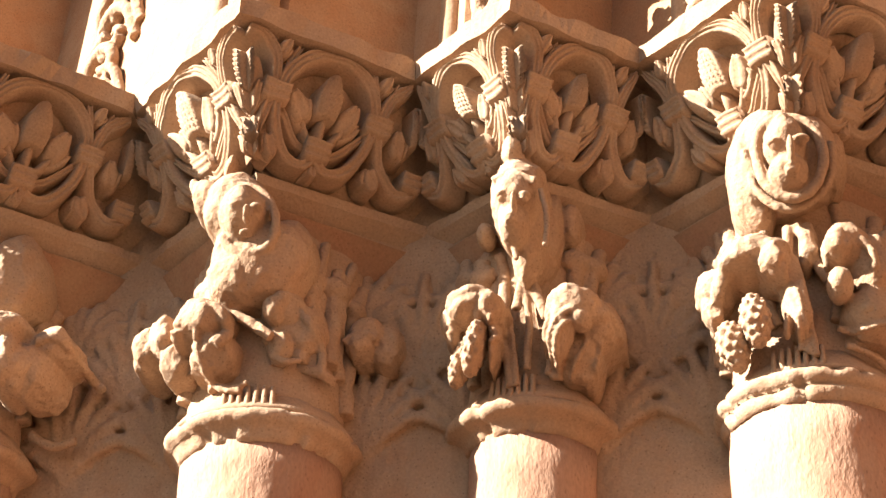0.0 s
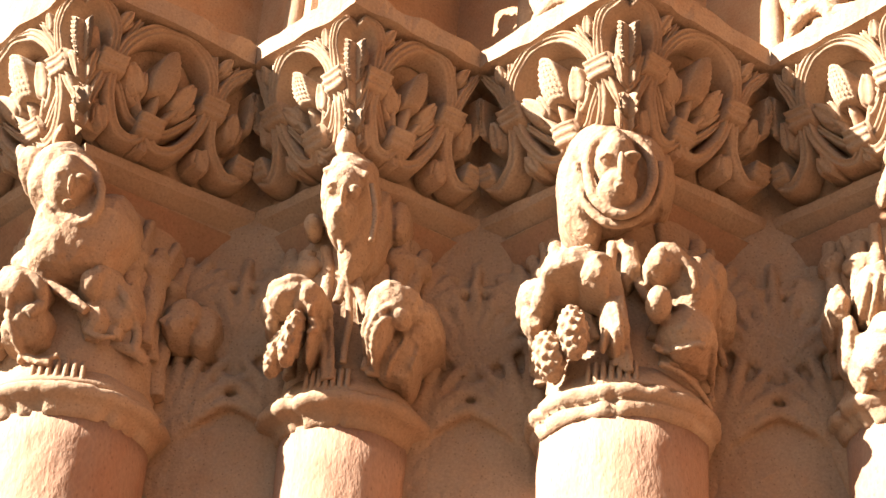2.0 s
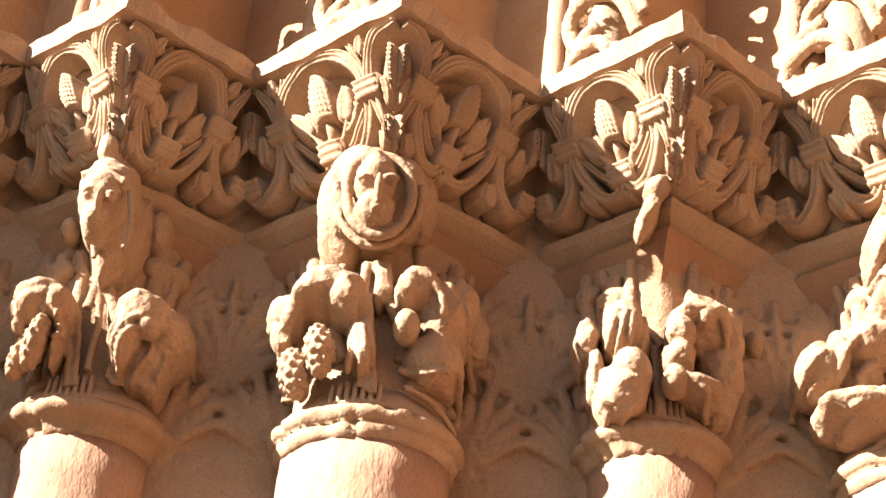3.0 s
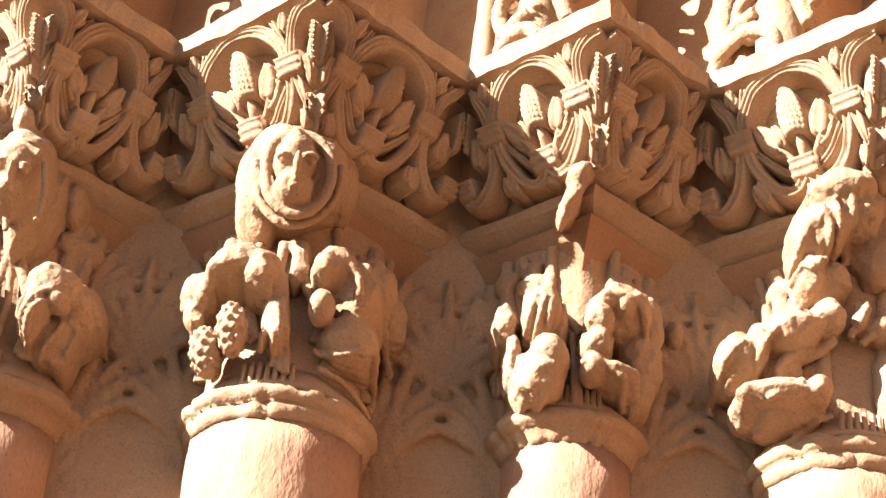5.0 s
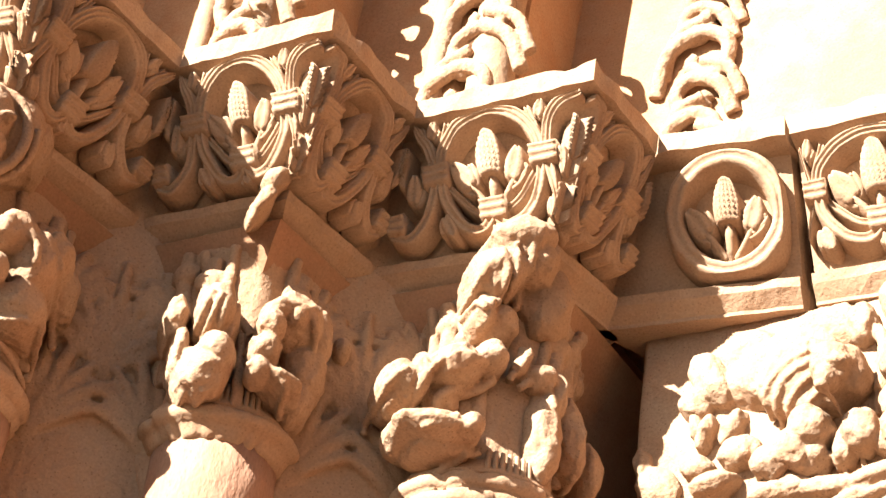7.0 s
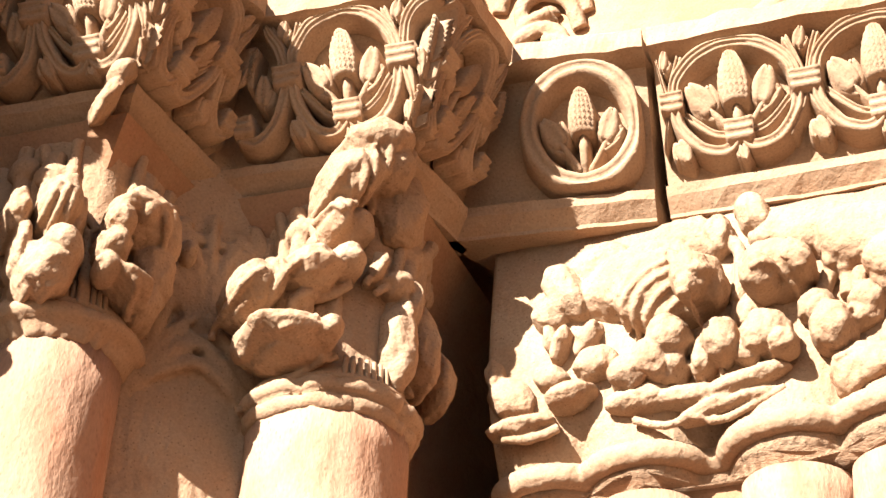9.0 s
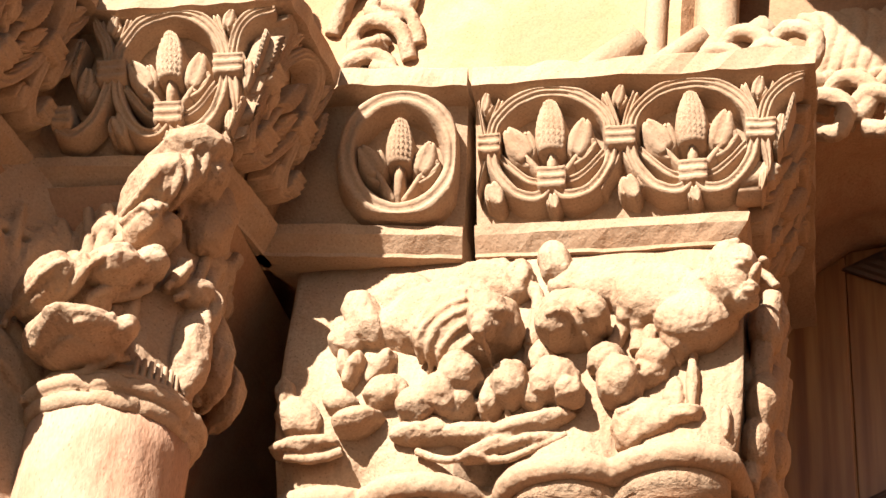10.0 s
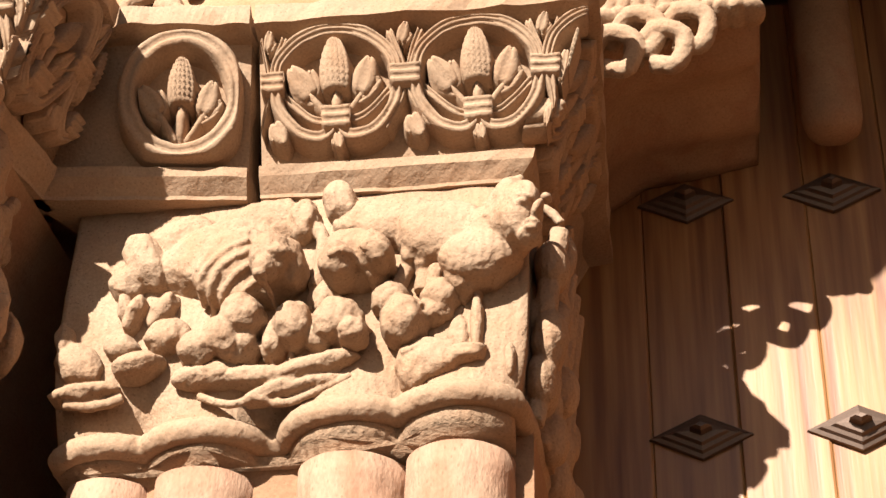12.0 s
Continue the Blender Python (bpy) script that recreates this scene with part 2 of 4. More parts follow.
def torus(ax, ay, z, rad, r, squash=0.8, a0=0.0, a1=360.0, n=80, seed=0):
    bm = bmesh.new()
    rings = []
    full = a1 - a0 >= 360
    for k in range(n + (0 if full else 1)):
        a = radians(a0 + (a1 - a0) * k / n)
        rr = r * (1 + 0.16 * noise.noise((math.cos(a) * 5, math.sin(a) * 5, seed)))
        rings.append([(ax + (rad + rr * math.cos(b)) * math.cos(a), ay + (rad + rr * math.cos(b)) * math.sin(a), z + squash * rr * math.sin(b)) for b in [j * math.pi / 6 for j in range(12)]])
    if full:
        rings.append(rings[0])
    loft(bm, rings, caps=not full)
    bmesh.ops.remove_doubles(bm, verts=bm.verts, dist=1e-6)
    bmesh.ops.recalc_face_normals(bm, faces=bm.faces)
    return bm


def worn_ring(cx, cy, z, r, seed, n=120):
    """A circle whose edge has lost chips."""
    pts = []
    for k in range(n):
        a = 2 * math.pi * k / n
        c, d = math.cos(a), math.sin(a)
        chip = max(0.0, noise.noise((c * 6 + seed * 3.1, d * 6, z * 25)) - 0.15) * 0.016 + 0.002 * noise.noise((c * 22, d * 22, z * 60 + seed))
        pts.append((cx + (r - chip) * c, cy + (r - chip) * d, z + 0.0015 * noise.noise((c * 9, d * 9, seed))))
    return pts


CAP_LABEL = {0: "carved golden sandstone capital with worn beasts", 1: "carved capital with a veiled figure and curled leaves",
             2: "carved capital with a banded head and maize-like cobs", 3: "carved capital with a hooded head and hanging fruit",
             4: "carved capital with beasts and fan leaves", 5: "carved capital with a broken mask and flattened beast"}
for i, (ax, ay) in AXIS.items():
    r, z0 = RAD[i], RING_Z[i]
    col = thing("column", "round pink sandstone column shaft below a carved capital", "column", "jamb columns", (ax, ay, 0.35))
    bm = bmesh.new()
    zs = [0.62 + k * 0.03 for k in range(75)] + [z0 - 0.020]
    loft(bm, [circle(ax, ay, z, r, 72, 0.0035) for z in zs])
    seat(link("shaft", bm, SHAFT), col)
    seat(link("base", torus(ax, ay, 0.60, r + 0.01, 0.04), SHAFT), col)
    bm = bmesh.new()
    box(bm, (ax - r - 0.05, ay - r - 0.05, 0.0), (ax + r + 0.05, ay + r + 0.05, 0.575))
    seat(link("plinth", bm, SHAFT, smooth=False), col)
    cap = CAPITAL[i] = thing("capital", CAP_LABEL[i], "capital", "jamb capitals", (ax, ay, z0 - 0.03))
    seat(link("bell", bell(i), CARVED), cap)
    seat(weather(link("leaf_relief", bell_veins(i), CARVED)), cap)
    bm = bmesh.new()
    rr = RING[i]
    profile = [(z0 - 0.027, r - 0.010), (z0 - 0.025, r + 0.003), (z0 - 0.019, r + 0.006), (z0 - 0.012, r + 0.010), (z0 - 0.007, rr - 0.010), (z0 - 0.005, rr - 0.004), (z0 + 0.000, rr), (z0 + 0.006, rr + 0.001), (z0 + 0.011, rr - 0.002), (z0 + 0.014, rr - 0.008), (z0 + 0.015, rr - 0.030)]
    loft(bm, [worn_ring(ax, ay, z, q, i) for z, q in profile])
    seat(link("astragal", bm, SAND, None, "chipped projecting ring"), cap)
    bm = bmesh.new()
    loft(bm, [circle(ax, ay, z, q, 64, 0.004) for z, q in ((z0 + 0.013, rr - 0.008), (z0 + 0.019, rr - 0.009), (z0 + 0.037, rr - 0.022), (z0 + 0.049, rr - 0.030))])
    seat(link("collar", bm, SAND), cap)
    for k in range(7):
        a = radians(-45 + (k - 3) * 5.2 + (-8 if i in (2, 3) else 4))
        bm = bmesh.new()
        q = RING[i] - 0.012
        rope(bm, [Vector((ax + (q - 0.1 * (z - z0 - 0.012)) * math.cos(a), ay + (q - 0.1 * (z - z0 - 0.012)) * math.sin(a), z)) for z in (z0 + 0.005, z0 + 0.022, z0 + 0.038, z0 + 0.047)], 0.0040, 0.25)
        seat(link("flute", bm, SAND), cap)


# ---- recesses between the columns ----
def recess(i):
    """Leafy carved corner between columns i and i + 1, with its ring swinging across."""
    vx, vy = VALLEY[i][0] - 0.12, VALLEY[i][1] + 0.12
    t = thing("recess_capital", "shaded leaf-carved corner capital between two columns", "capital", "corner capitals", (vx, vy, 2.83))
    rnd = random.Random(40 + i)
    parts = bmesh.new()
    blob(parts, pose(vx, vy, 3.0, 0, 0, 45) @ Matrix.Diagonal((0.27, 0.050, 0.37, 1)), 0.35)
    for s0, z0, size in ((-0.075, 2.90, 0.17), (0.075, 2.90, 0.17), (0.0, 3.00, 0.17), (-0.08, 3.07, 0.11), (0.08, 3.07, 0.11)):
        for k in range(9):
            th = radians(-72 + 18 * k)
            pts = []
            for q in (0.0, 0.3, 0.6, 0.85, 1.0):
                s = s0 + size * q * math.sin(th) * (0.55 + 0.25 * q)
                z = z0 + size * (q * math.cos(th * 0.8) - 0.25 * q ** 3 * abs(math.sin(th)))
                lift = 0.016 + 0.012 * math.sin(math.pi * q * 0.9)
                pts.append(Vector((vx + 0.014 + lift + s * S2, vy - 0.014 - lift + s * S2, z)))
            rope(parts, spline(pts, 4), 0.0095 + 0.002 * (k % 2), 0.3)
    seat(weather(link("leaf_relief", parts, CARVED), 0.0034), t)
    bm = bmesh.new()
    (ax, ay), (bx, by) = AXIS[i], AXIS[i + 1]
    a, b = Vector((ax, ay, RING_Z[i])), Vector((bx, by, RING_Z[i + 1]))
    d = (b - a).normalized()
    nrm = Vector((-S2, S2, 0))
    pts = [a + nrm * (RING[i] - 0.03) + d * 0.04, a + nrm * 0.095 + d * (RING[i] - 0.01), (a + b) / 2 + nrm * 0.135, b + nrm * 0.095 - d * (RING[i + 1] - 0.01), b + nrm * (RING[i + 1] - 0.03) - d * 0.04]
    rope(bm, spline(pts, 8), 0.014)
    seat(link("astragal", bm, SAND), t)
    bm = bmesh.new()
    loft(bm, [[tuple(p) for p in ((a + d * 0.06).xy.to_3d() + Vector((0, 0, z)) + nrm * 0.085, ((a + b) / 2).xy.to_3d() + nrm * 0.135 + Vector((0, 0, z)), (b - d * 0.06).xy.to_3d() + Vector((0, 0, z)) + nrm * 0.085, ((a + b) / 2).xy.to_3d() + nrm * 0.3 + Vector((0, 0, z)))] for z in (0.5, 2.886)])
    seat(link("pillar", bm, WALL), t)


for i in range(0, 5):
    recess(i)

carve(0, "beast", [
    (0.155, 0.08, 3.031, 0.026, 0.036, 0.027, 0),
    (0.13, 0.085, 3.002, 0.032, 0.04, 0.044, 0),
    (0.101, 0.115, 3.04, 0.032, 0.042, 0.027, 0),
    (0.109, 0.11, 2.994, 0.03, 0.042, 0.039, 0),
    (0.073, 0.06, 3.156, 0.039, 0.045, 0.071, 0)], [
    (0.006, 0.13, [(0.102, 2.951), (0.136, 2.931), (0.168, 2.938)]),
    (0.006, 0.125, [(0.142, 3.025), (0.168, 3.03), (0.196, 3.011)])], "worn beasts turned to one side")
carve(1, "figure_bust", [
    (-0.006, 0.15, 3.166, 0.032, 0.045, 0.043, 0),
    (-0.025, 0.12, 3.193, 0.046, 0.05, 0.055, 0),
    (0.006, 0.105, 3.114, 0.068, 0.06, 0.072, 0),
    (-0.013, 0.115, 3.084, 0.044, 0.05, 0.042, 0),
    (0.03, 0.08, 3.141, 0.045, 0.045, 0.058, 0),
    (-0.066, 0.12, 3.216, 0.023, 0.03, 0.03, 20),
    (-0.036, 0.118, 3.26, 0.011, 0.03, 0.027, -15),
    (-0.086, 0.12, 3.236, 0.008, 0.02, 0.015, 15),
    (0.011, 0.196, 3.139, 0.004, 0.012, 0.014, 0),
    (-0.008, 0.186, 3.161, 0.01, 0.01, 0.004, 8),
    (0.02, 0.184, 3.158, 0.009, 0.01, 0.004, -8),
    (0.009, 0.186, 3.118, 0.009, 0.01, 0.003, 0)], [
    (0.006, 0.16, [(-0.029, 3.134), (-0.018, 3.114), (0.005, 3.104), (0.028, 3.11), (0.039, 3.137), (0.033, 3.172), (0.013, 3.2), (-0.012, 3.21)]),
    (0.006, 0.148, [(-0.036, 3.127), (-0.019, 3.105), (0.007, 3.096), (0.034, 3.105), (0.047, 3.137)]),
    (0.007, 0.12, [(-0.034, 3.049), (0.001, 3.028), (0.034, 3.002)]),
    (0.007, 0.11, [(-0.034, 3.054), (-0.035, 3.021), (-0.05, 3.006)])], "carved veiled half-length figure")
carve(1, "scroll_leaf", [
    (-0.055, 0.118, 3.022, 0.039, 0.045, 0.036, 25),
    (-0.04, 0.105, 2.983, 0.032, 0.04, 0.034, 0)], [
    (0.008, 0.15, [(-0.073, 2.968), (-0.082, 2.997), (-0.071, 3.024), (-0.049, 3.036), (-0.026, 3.026), (-0.019, 3.001), (-0.031, 2.981)]),
    (0.004, 0.155, [(-0.054, 2.976), (-0.053, 3.006), (-0.039, 3.018)]),
    (0.004, 0.146, [(-0.058, 2.986), (-0.041, 2.948), (-0.013, 2.935), (0.007, 2.941)]),
    (0.004, 0.138, [(-0.053, 2.97), (-0.033, 2.939), (-0.001, 2.929)]),
    (0.005, 0.118, [(-0.105, 3.038), (-0.113, 3.005), (-0.098, 2.972)])], "curled leaf with a raised rim")
carve(1, "beast_head", [
    (-0.145, 0.06, 3.022, 0.022, 0.04, 0.033, 0),
    (-0.112, 0.085, 3.022, 0.022, 0.04, 0.033, 10),
    (-0.093, 0.085, 2.99, 0.025, 0.035, 0.029, 0)], [
    (0.006, 0.1, [(-0.136, 3.007), (-0.124, 3.023), (-0.104, 3.023)])], "weathered beast head on the flank")
carve(1, "beast", [
    (0.039, 0.09, 3.051, 0.029, 0.042, 0.033, 0),
    (0.035, 0.115, 3.042, 0.016, 0.025, 0.019, 0),
    (0.054, 0.065, 3.028, 0.034, 0.045, 0.042, 0),
    (0.04, 0.09, 3.001, 0.019, 0.026, 0.024, 0),
    (0.073, 0.05, 3.044, 0.019, 0.035, 0.036, 10)], [
    (0.006, 0.105, [(0.021, 3.003), (0.036, 3.021), (0.055, 3.047), (0.076, 3.032), (0.089, 2.999), (0.089, 2.966)]),
    (0.004, 0.105, [(0.03, 2.985), (0.049, 2.975), (0.067, 2.98)]),
    (0.007, 0.075, [(-0.002, 2.989), (0.03, 2.977), (0.067, 2.978), (0.101, 2.966)])], "crouching beast with a bowed head")
carve(1, "beast", [
    (0.131, 0, 3.055, 0.031, 0.038, 0.03, 0),
    (0.155, -0.015, 3.045, 0.025, 0.04, 0.04, 0),
    (0.125, 0.02, 3.034, 0.019, 0.028, 0.021, 0)], [
    (0.005, 0.04, [(0.107, 3.034), (0.125, 3.046), (0.148, 3.042)])], "small beast on the flank")
carve(2, "figure_bust", [
    (-0.002, 0.15, 3.185, 0.032, 0.05, 0.046, 0),
    (0.001, 0.125, 3.215, 0.038, 0.05, 0.046, 0),
    (-0.002, 0.165, 3.143, 0.02, 0.03, 0.026, 0),
    (0.013, 0.105, 3.156, 0.025, 0.045, 0.074, -4),
    (-0.05, 0.085, 3.178, 0.013, 0.026, 0.016, 0),
    (0.032, 0.075, 3.174, 0.019, 0.035, 0.075, -6),
    (0.06, 0.06, 3.199, 0.016, 0.03, 0.034, 0),
    (-0.006, 0.15, 3.261, 0.015, 0.026, 0.025, 0),
    (0.003, 0.203, 3.151, 0.004, 0.012, 0.015, 0),
    (-0.013, 0.192, 3.171, 0.009, 0.01, 0.004, 14),
    (0.016, 0.192, 3.167, 0.008, 0.01, 0.004, -6),
    (-0.013, 0.19, 3.165, 0.006, 0.008, 0.003, 5),
    (0.014, 0.191, 3.161, 0.006, 0.008, 0.003, 0),
    (-0.001, 0.196, 3.134, 0.009, 0.01, 0.003, 6),
    (-0.001, 0.194, 3.129, 0.008, 0.01, 0.003, 3)], [
    (0.005, 0.19, [(-0.026, 3.195), (-0.012, 3.201), (0.01, 3.199), (0.03, 3.189)]),
    (0.004, 0.178, [(0.034, 3.185), (0.042, 3.141), (0.04, 3.099)]),
    (0.004, 0.15, [(-0.007, 3.129), (-0.002, 3.112), (-0.001, 3.099)])], "carved bust wearing a narrow band on the head")
carve(2, "stem", [
], [
    (0.006, 0.12, [(0.001, 3.1), (-0.004, 3.08), (-0.008, 3.055)]),
    (0.007, 0.12, [(0.01, 3.1), (0.021, 3.069), (0.031, 3.04)]),
    (0.005, 0.115, [(0.004, 3.082), (0.009, 3.032), (0.006, 2.967)])], "")
carve(2, "scroll_leaf", [
    (-0.058, 0.122, 3.045, 0.036, 0.045, 0.022, 14),
    (-0.039, 0.125, 3.039, 0.021, 0.04, 0.026, 0),
    (-0.091, 0.09, 3.037, 0.013, 0.03, 0.026, 14),
    (-0.032, 0.118, 2.992, 0.006, 0.022, 0.032, -8)], [
    (0.008, 0.128, [(-0.086, 3.002), (-0.083, 3.031), (-0.065, 3.05), (-0.04, 3.054), (-0.018, 3.038)]),
    (0.004, 0.155, [(-0.031, 3.023), (-0.034, 3.01), (-0.025, 2.999), (-0.035, 2.987)]),
    (0.004, 0.148, [(-0.051, 3.017), (-0.048, 3.029), (-0.04, 3.036)]),
    (0.004, 0.135, [(-0.016, 3.034), (-0.01, 2.989), (-0.006, 2.945)]),
    (0.004, 0.13, [(-0.025, 3.034), (-0.02, 2.988), (-0.016, 2.944)])], "drooping leaf with overturned tip")
carve(2, "maize_cob", [
    (-0.055, 0.132, 2.986, 0.012, 0.026, 0.036, -12),
    (-0.077, 0.105, 2.978, 0.011, 0.024, 0.03, -16)], [
], "")
carve(2, "scroll_leaf", [
    (0.069, 0.118, 3.035, 0.038, 0.05, 0.027, -14),
    (0.052, 0.125, 3.006, 0.017, 0.035, 0.039, -8),
    (0.086, 0.085, 3.023, 0.033, 0.045, 0.042, 0),
    (0.106, 0.065, 3.037, 0.02, 0.035, 0.034, 10),
    (0.071, 0.08, 2.99, 0.031, 0.04, 0.04, 0),
    (0.099, 0.12, 3.022, 0.014, 0.022, 0.012, 0),
    (0.078, 0.14, 3.01, 0.014, 0.022, 0.012, 0)], [
    (0.004, 0.152, [(0.032, 2.961), (0.036, 2.998), (0.05, 3.025), (0.073, 3.035), (0.097, 3.024)]),
    (0.004, 0.158, [(0.038, 2.955), (0.044, 2.992), (0.058, 3.013), (0.077, 3.018)]),
    (0.004, 0.158, [(0.045, 2.955), (0.052, 2.987), (0.065, 3.003)]),
    (0.005, 0.128, [(0.095, 3.038), (0.116, 3.023), (0.126, 3.003)]),
    (0.003, 0.12, [(0.061, 2.953), (0.083, 2.991), (0.076, 3.012)]),
    (0.003, 0.112, [(0.085, 2.948), (0.099, 2.986), (0.096, 3.011)])], "ribbed drooping leaf")
carve(3, "figure_bust", [
    (-0.01, 0.152, 3.203, 0.027, 0.045, 0.047, 0),
    (-0.012, 0.105, 3.224, 0.066, 0.055, 0.08, 0),
    (-0.054, 0.105, 3.192, 0.03, 0.045, 0.072, 6),
    (-0.008, 0.165, 3.159, 0.025, 0.03, 0.025, 0),
    (0.038, 0.075, 3.234, 0.029, 0.045, 0.057, 0),
    (-0.004, 0.205, 3.169, 0.005, 0.013, 0.02, 0),
    (-0.022, 0.19, 3.19, 0.01, 0.01, 0.004, 6),
    (0.01, 0.19, 3.193, 0.01, 0.01, 0.004, -6),
    (-0.021, 0.187, 3.185, 0.006, 0.008, 0.004, 4),
    (0.009, 0.185, 3.19, 0.006, 0.008, 0.004, -4),
    (-0.003, 0.196, 3.149, 0.01, 0.01, 0.003, 4),
    (-0.004, 0.194, 3.143, 0.008, 0.01, 0.003, 2)], [
    (0.007, 0.162, [(-0.047, 3.204), (-0.038, 3.153), (-0.011, 3.127), (0.016, 3.134), (0.033, 3.165), (0.034, 3.206), (0.017, 3.237), (-0.008, 3.246), (-0.035, 3.235), (-0.047, 3.204)]),
    (0.006, 0.145, [(-0.06, 3.214), (-0.051, 3.159), (-0.02, 3.124), (0.015, 3.129), (0.042, 3.163), (0.046, 3.216)])], "carved head in a ringed hood")
carve(3, "stem", [
    (0.008, 0.108, 3.087, 0.011, 0.022, 0.036, -8)], [
    (0.006, 0.12, [(-0.044, 3.118), (-0.045, 3.097), (-0.044, 3.073)]),
    (0.007, 0.125, [(-0.013, 3.117), (-0.016, 3.09), (-0.018, 3.063)]),
    (0.008, 0.122, [(-0.003, 3.118), (0.013, 3.075), (0.031, 3.036)])], "")
carve(3, "scroll_leaf", [
    (-0.057, 0.125, 3.06, 0.044, 0.048, 0.023, 8),
    (-0.034, 0.145, 3.042, 0.018, 0.035, 0.023, 0),
    (-0.107, 0.085, 3.046, 0.024, 0.038, 0.026, 25),
    (-0.115, 0.08, 3.02, 0.011, 0.026, 0.019, 10),
    (-0.013, 0.115, 3.015, 0.016, 0.03, 0.061, 4),
    (-0.024, 0.125, 2.968, 0.005, 0.016, 0.016, -5)], [
    (0.009, 0.13, [(-0.109, 2.986), (-0.107, 3.014), (-0.094, 3.045), (-0.07, 3.066), (-0.043, 3.07), (-0.021, 3.055), (-0.006, 3.023)]),
    (0.005, 0.166, [(-0.043, 3.039), (-0.034, 3.046), (-0.025, 3.036), (-0.023, 3.015)]),
    (0.005, 0.15, [(-0.005, 3.018), (0.003, 2.972), (0.007, 2.933)]),
    (0.004, 0.146, [(-0.012, 3.012), (-0.005, 2.973), (-0.001, 2.937)]),
    (0.004, 0.14, [(-0.019, 3.007), (-0.012, 2.972), (-0.01, 2.942)])], "arched leaf hung with fruit")
carve(3, "fruit", [
    (-0.061, 0.128, 2.977, 0.017, 0.03, 0.03, 6)], [
], "")
carve(3, "fruit", [
    (-0.09, 0.1, 2.959, 0.018, 0.028, 0.029, 12)], [
], "")
carve(3, "beast", [
    (0.053, 0.115, 3.072, 0.03, 0.045, 0.029, 0),
    (0.042, 0.14, 3.063, 0.018, 0.028, 0.02, 0),
    (0.041, 0.135, 3.013, 0.016, 0.03, 0.02, -10),
    (0.082, 0.095, 3.048, 0.034, 0.05, 0.045, 0),
    (0.101, 0.075, 3.079, 0.025, 0.042, 0.036, -10),
    (0.124, 0.02, 3.07, 0.02, 0.035, 0.033, 0),
    (0.075, 0.09, 2.994, 0.037, 0.042, 0.034, 0)], [
    (0.005, 0.15, [(0.027, 3.038), (0.035, 3.062), (0.057, 3.073), (0.079, 3.057), (0.084, 3.029)]),
    (0.005, 0.125, [(0.079, 3.069), (0.101, 3.06), (0.12, 3.034), (0.128, 3.003)]),
    (0.004, 0.135, [(0.035, 2.973), (0.066, 2.964), (0.096, 2.969)]),
    (0.004, 0.128, [(0.042, 2.95), (0.076, 2.944), (0.107, 2.929)]),
    (0.005, 0.105, [(0.1, 3.012), (0.11, 2.973), (0.107, 2.942)])], "carved beast with a blunt muzzle")
carve(4, "leaf_fan", [
    (0.007, 0.015, 3.184, 0.041, 0.035, 0.058, 0),
    (-0.038, 0.005, 3.211, 0.034, 0.03, 0.066, 22),
    (0.052, 0.005, 3.223, 0.034, 0.03, 0.067, -22),
    (-0.069, -0.02, 3.223, 0.03, 0.028, 0.059, 35),
    (0.093, -0.02, 3.226, 0.03, 0.028, 0.063, -35),
    (-0.004, 0.12, 3.257, 0.016, 0.028, 0.024, -20),
    (-0.015, 0.12, 3.22, 0.012, 0.024, 0.027, -25),
    (-0.025, 0.118, 3.196, 0.006, 0.018, 0.019, -10)], [
    (0.004, 0.05, [(0.006, 3.101), (0, 3.16), (0.001, 3.213)]),
    (0.004, 0.04, [(-0.004, 3.115), (-0.029, 3.172), (-0.038, 3.214)]),
    (0.004, 0.04, [(0.017, 3.117), (0.037, 3.176), (0.054, 3.218)]),
    (0.004, 0.015, [(-0.017, 3.137), (-0.056, 3.184), (-0.083, 3.207)]),
    (0.004, 0.015, [(0.031, 3.139), (0.074, 3.184), (0.103, 3.214)]),
    (0.004, 0.035, [(0.057, 3.253), (0.076, 3.242), (0.073, 3.215), (0.051, 3.216)])], "broad fan of plain leaves with one broken tip")
carve(4, "beast", [
    (-0.045, 0.105, 3.057, 0.025, 0.04, 0.039, -6),
    (-0.089, 0.08, 3.046, 0.015, 0.034, 0.028, 0),
    (-0.078, 0.085, 3, 0.011, 0.028, 0.031, 0),
    (-0.037, 0.12, 2.989, 0.024, 0.034, 0.026, 35),
    (-0.044, 0.112, 2.961, 0.03, 0.036, 0.026, 30),
    (-0.06, 0.095, 2.969, 0.018, 0.032, 0.035, 0),
    (-0.026, 0.095, 3.045, 0.014, 0.03, 0.036, 0)], [
    (0.004, 0.142, [(-0.065, 3.02), (-0.061, 3.044), (-0.055, 3.063)]),
    (0.004, 0.146, [(-0.053, 3.017), (-0.05, 3.041), (-0.045, 3.061)]),
    (0.004, 0.144, [(-0.04, 3.022), (-0.039, 3.042), (-0.036, 3.061)]),
    (0.005, 0.136, [(-0.057, 2.95), (-0.041, 2.973), (-0.027, 2.998)]),
    (0.005, 0.128, [(-0.061, 2.927), (-0.042, 2.936), (-0.025, 2.962)])], "carved paw and folded limb of a beast")
carve(4, "stem", [
], [
    (0.006, 0.1, [(-0.027, 3.075), (-0.01, 3.06), (0.005, 3.044)]),
    (0.005, 0.098, [(-0.007, 3.042), (-0.003, 2.99), (-0.002, 2.94)]),
    (0.004, 0.098, [(0.006, 3.023), (0.003, 2.983), (0.006, 2.941)])], "")
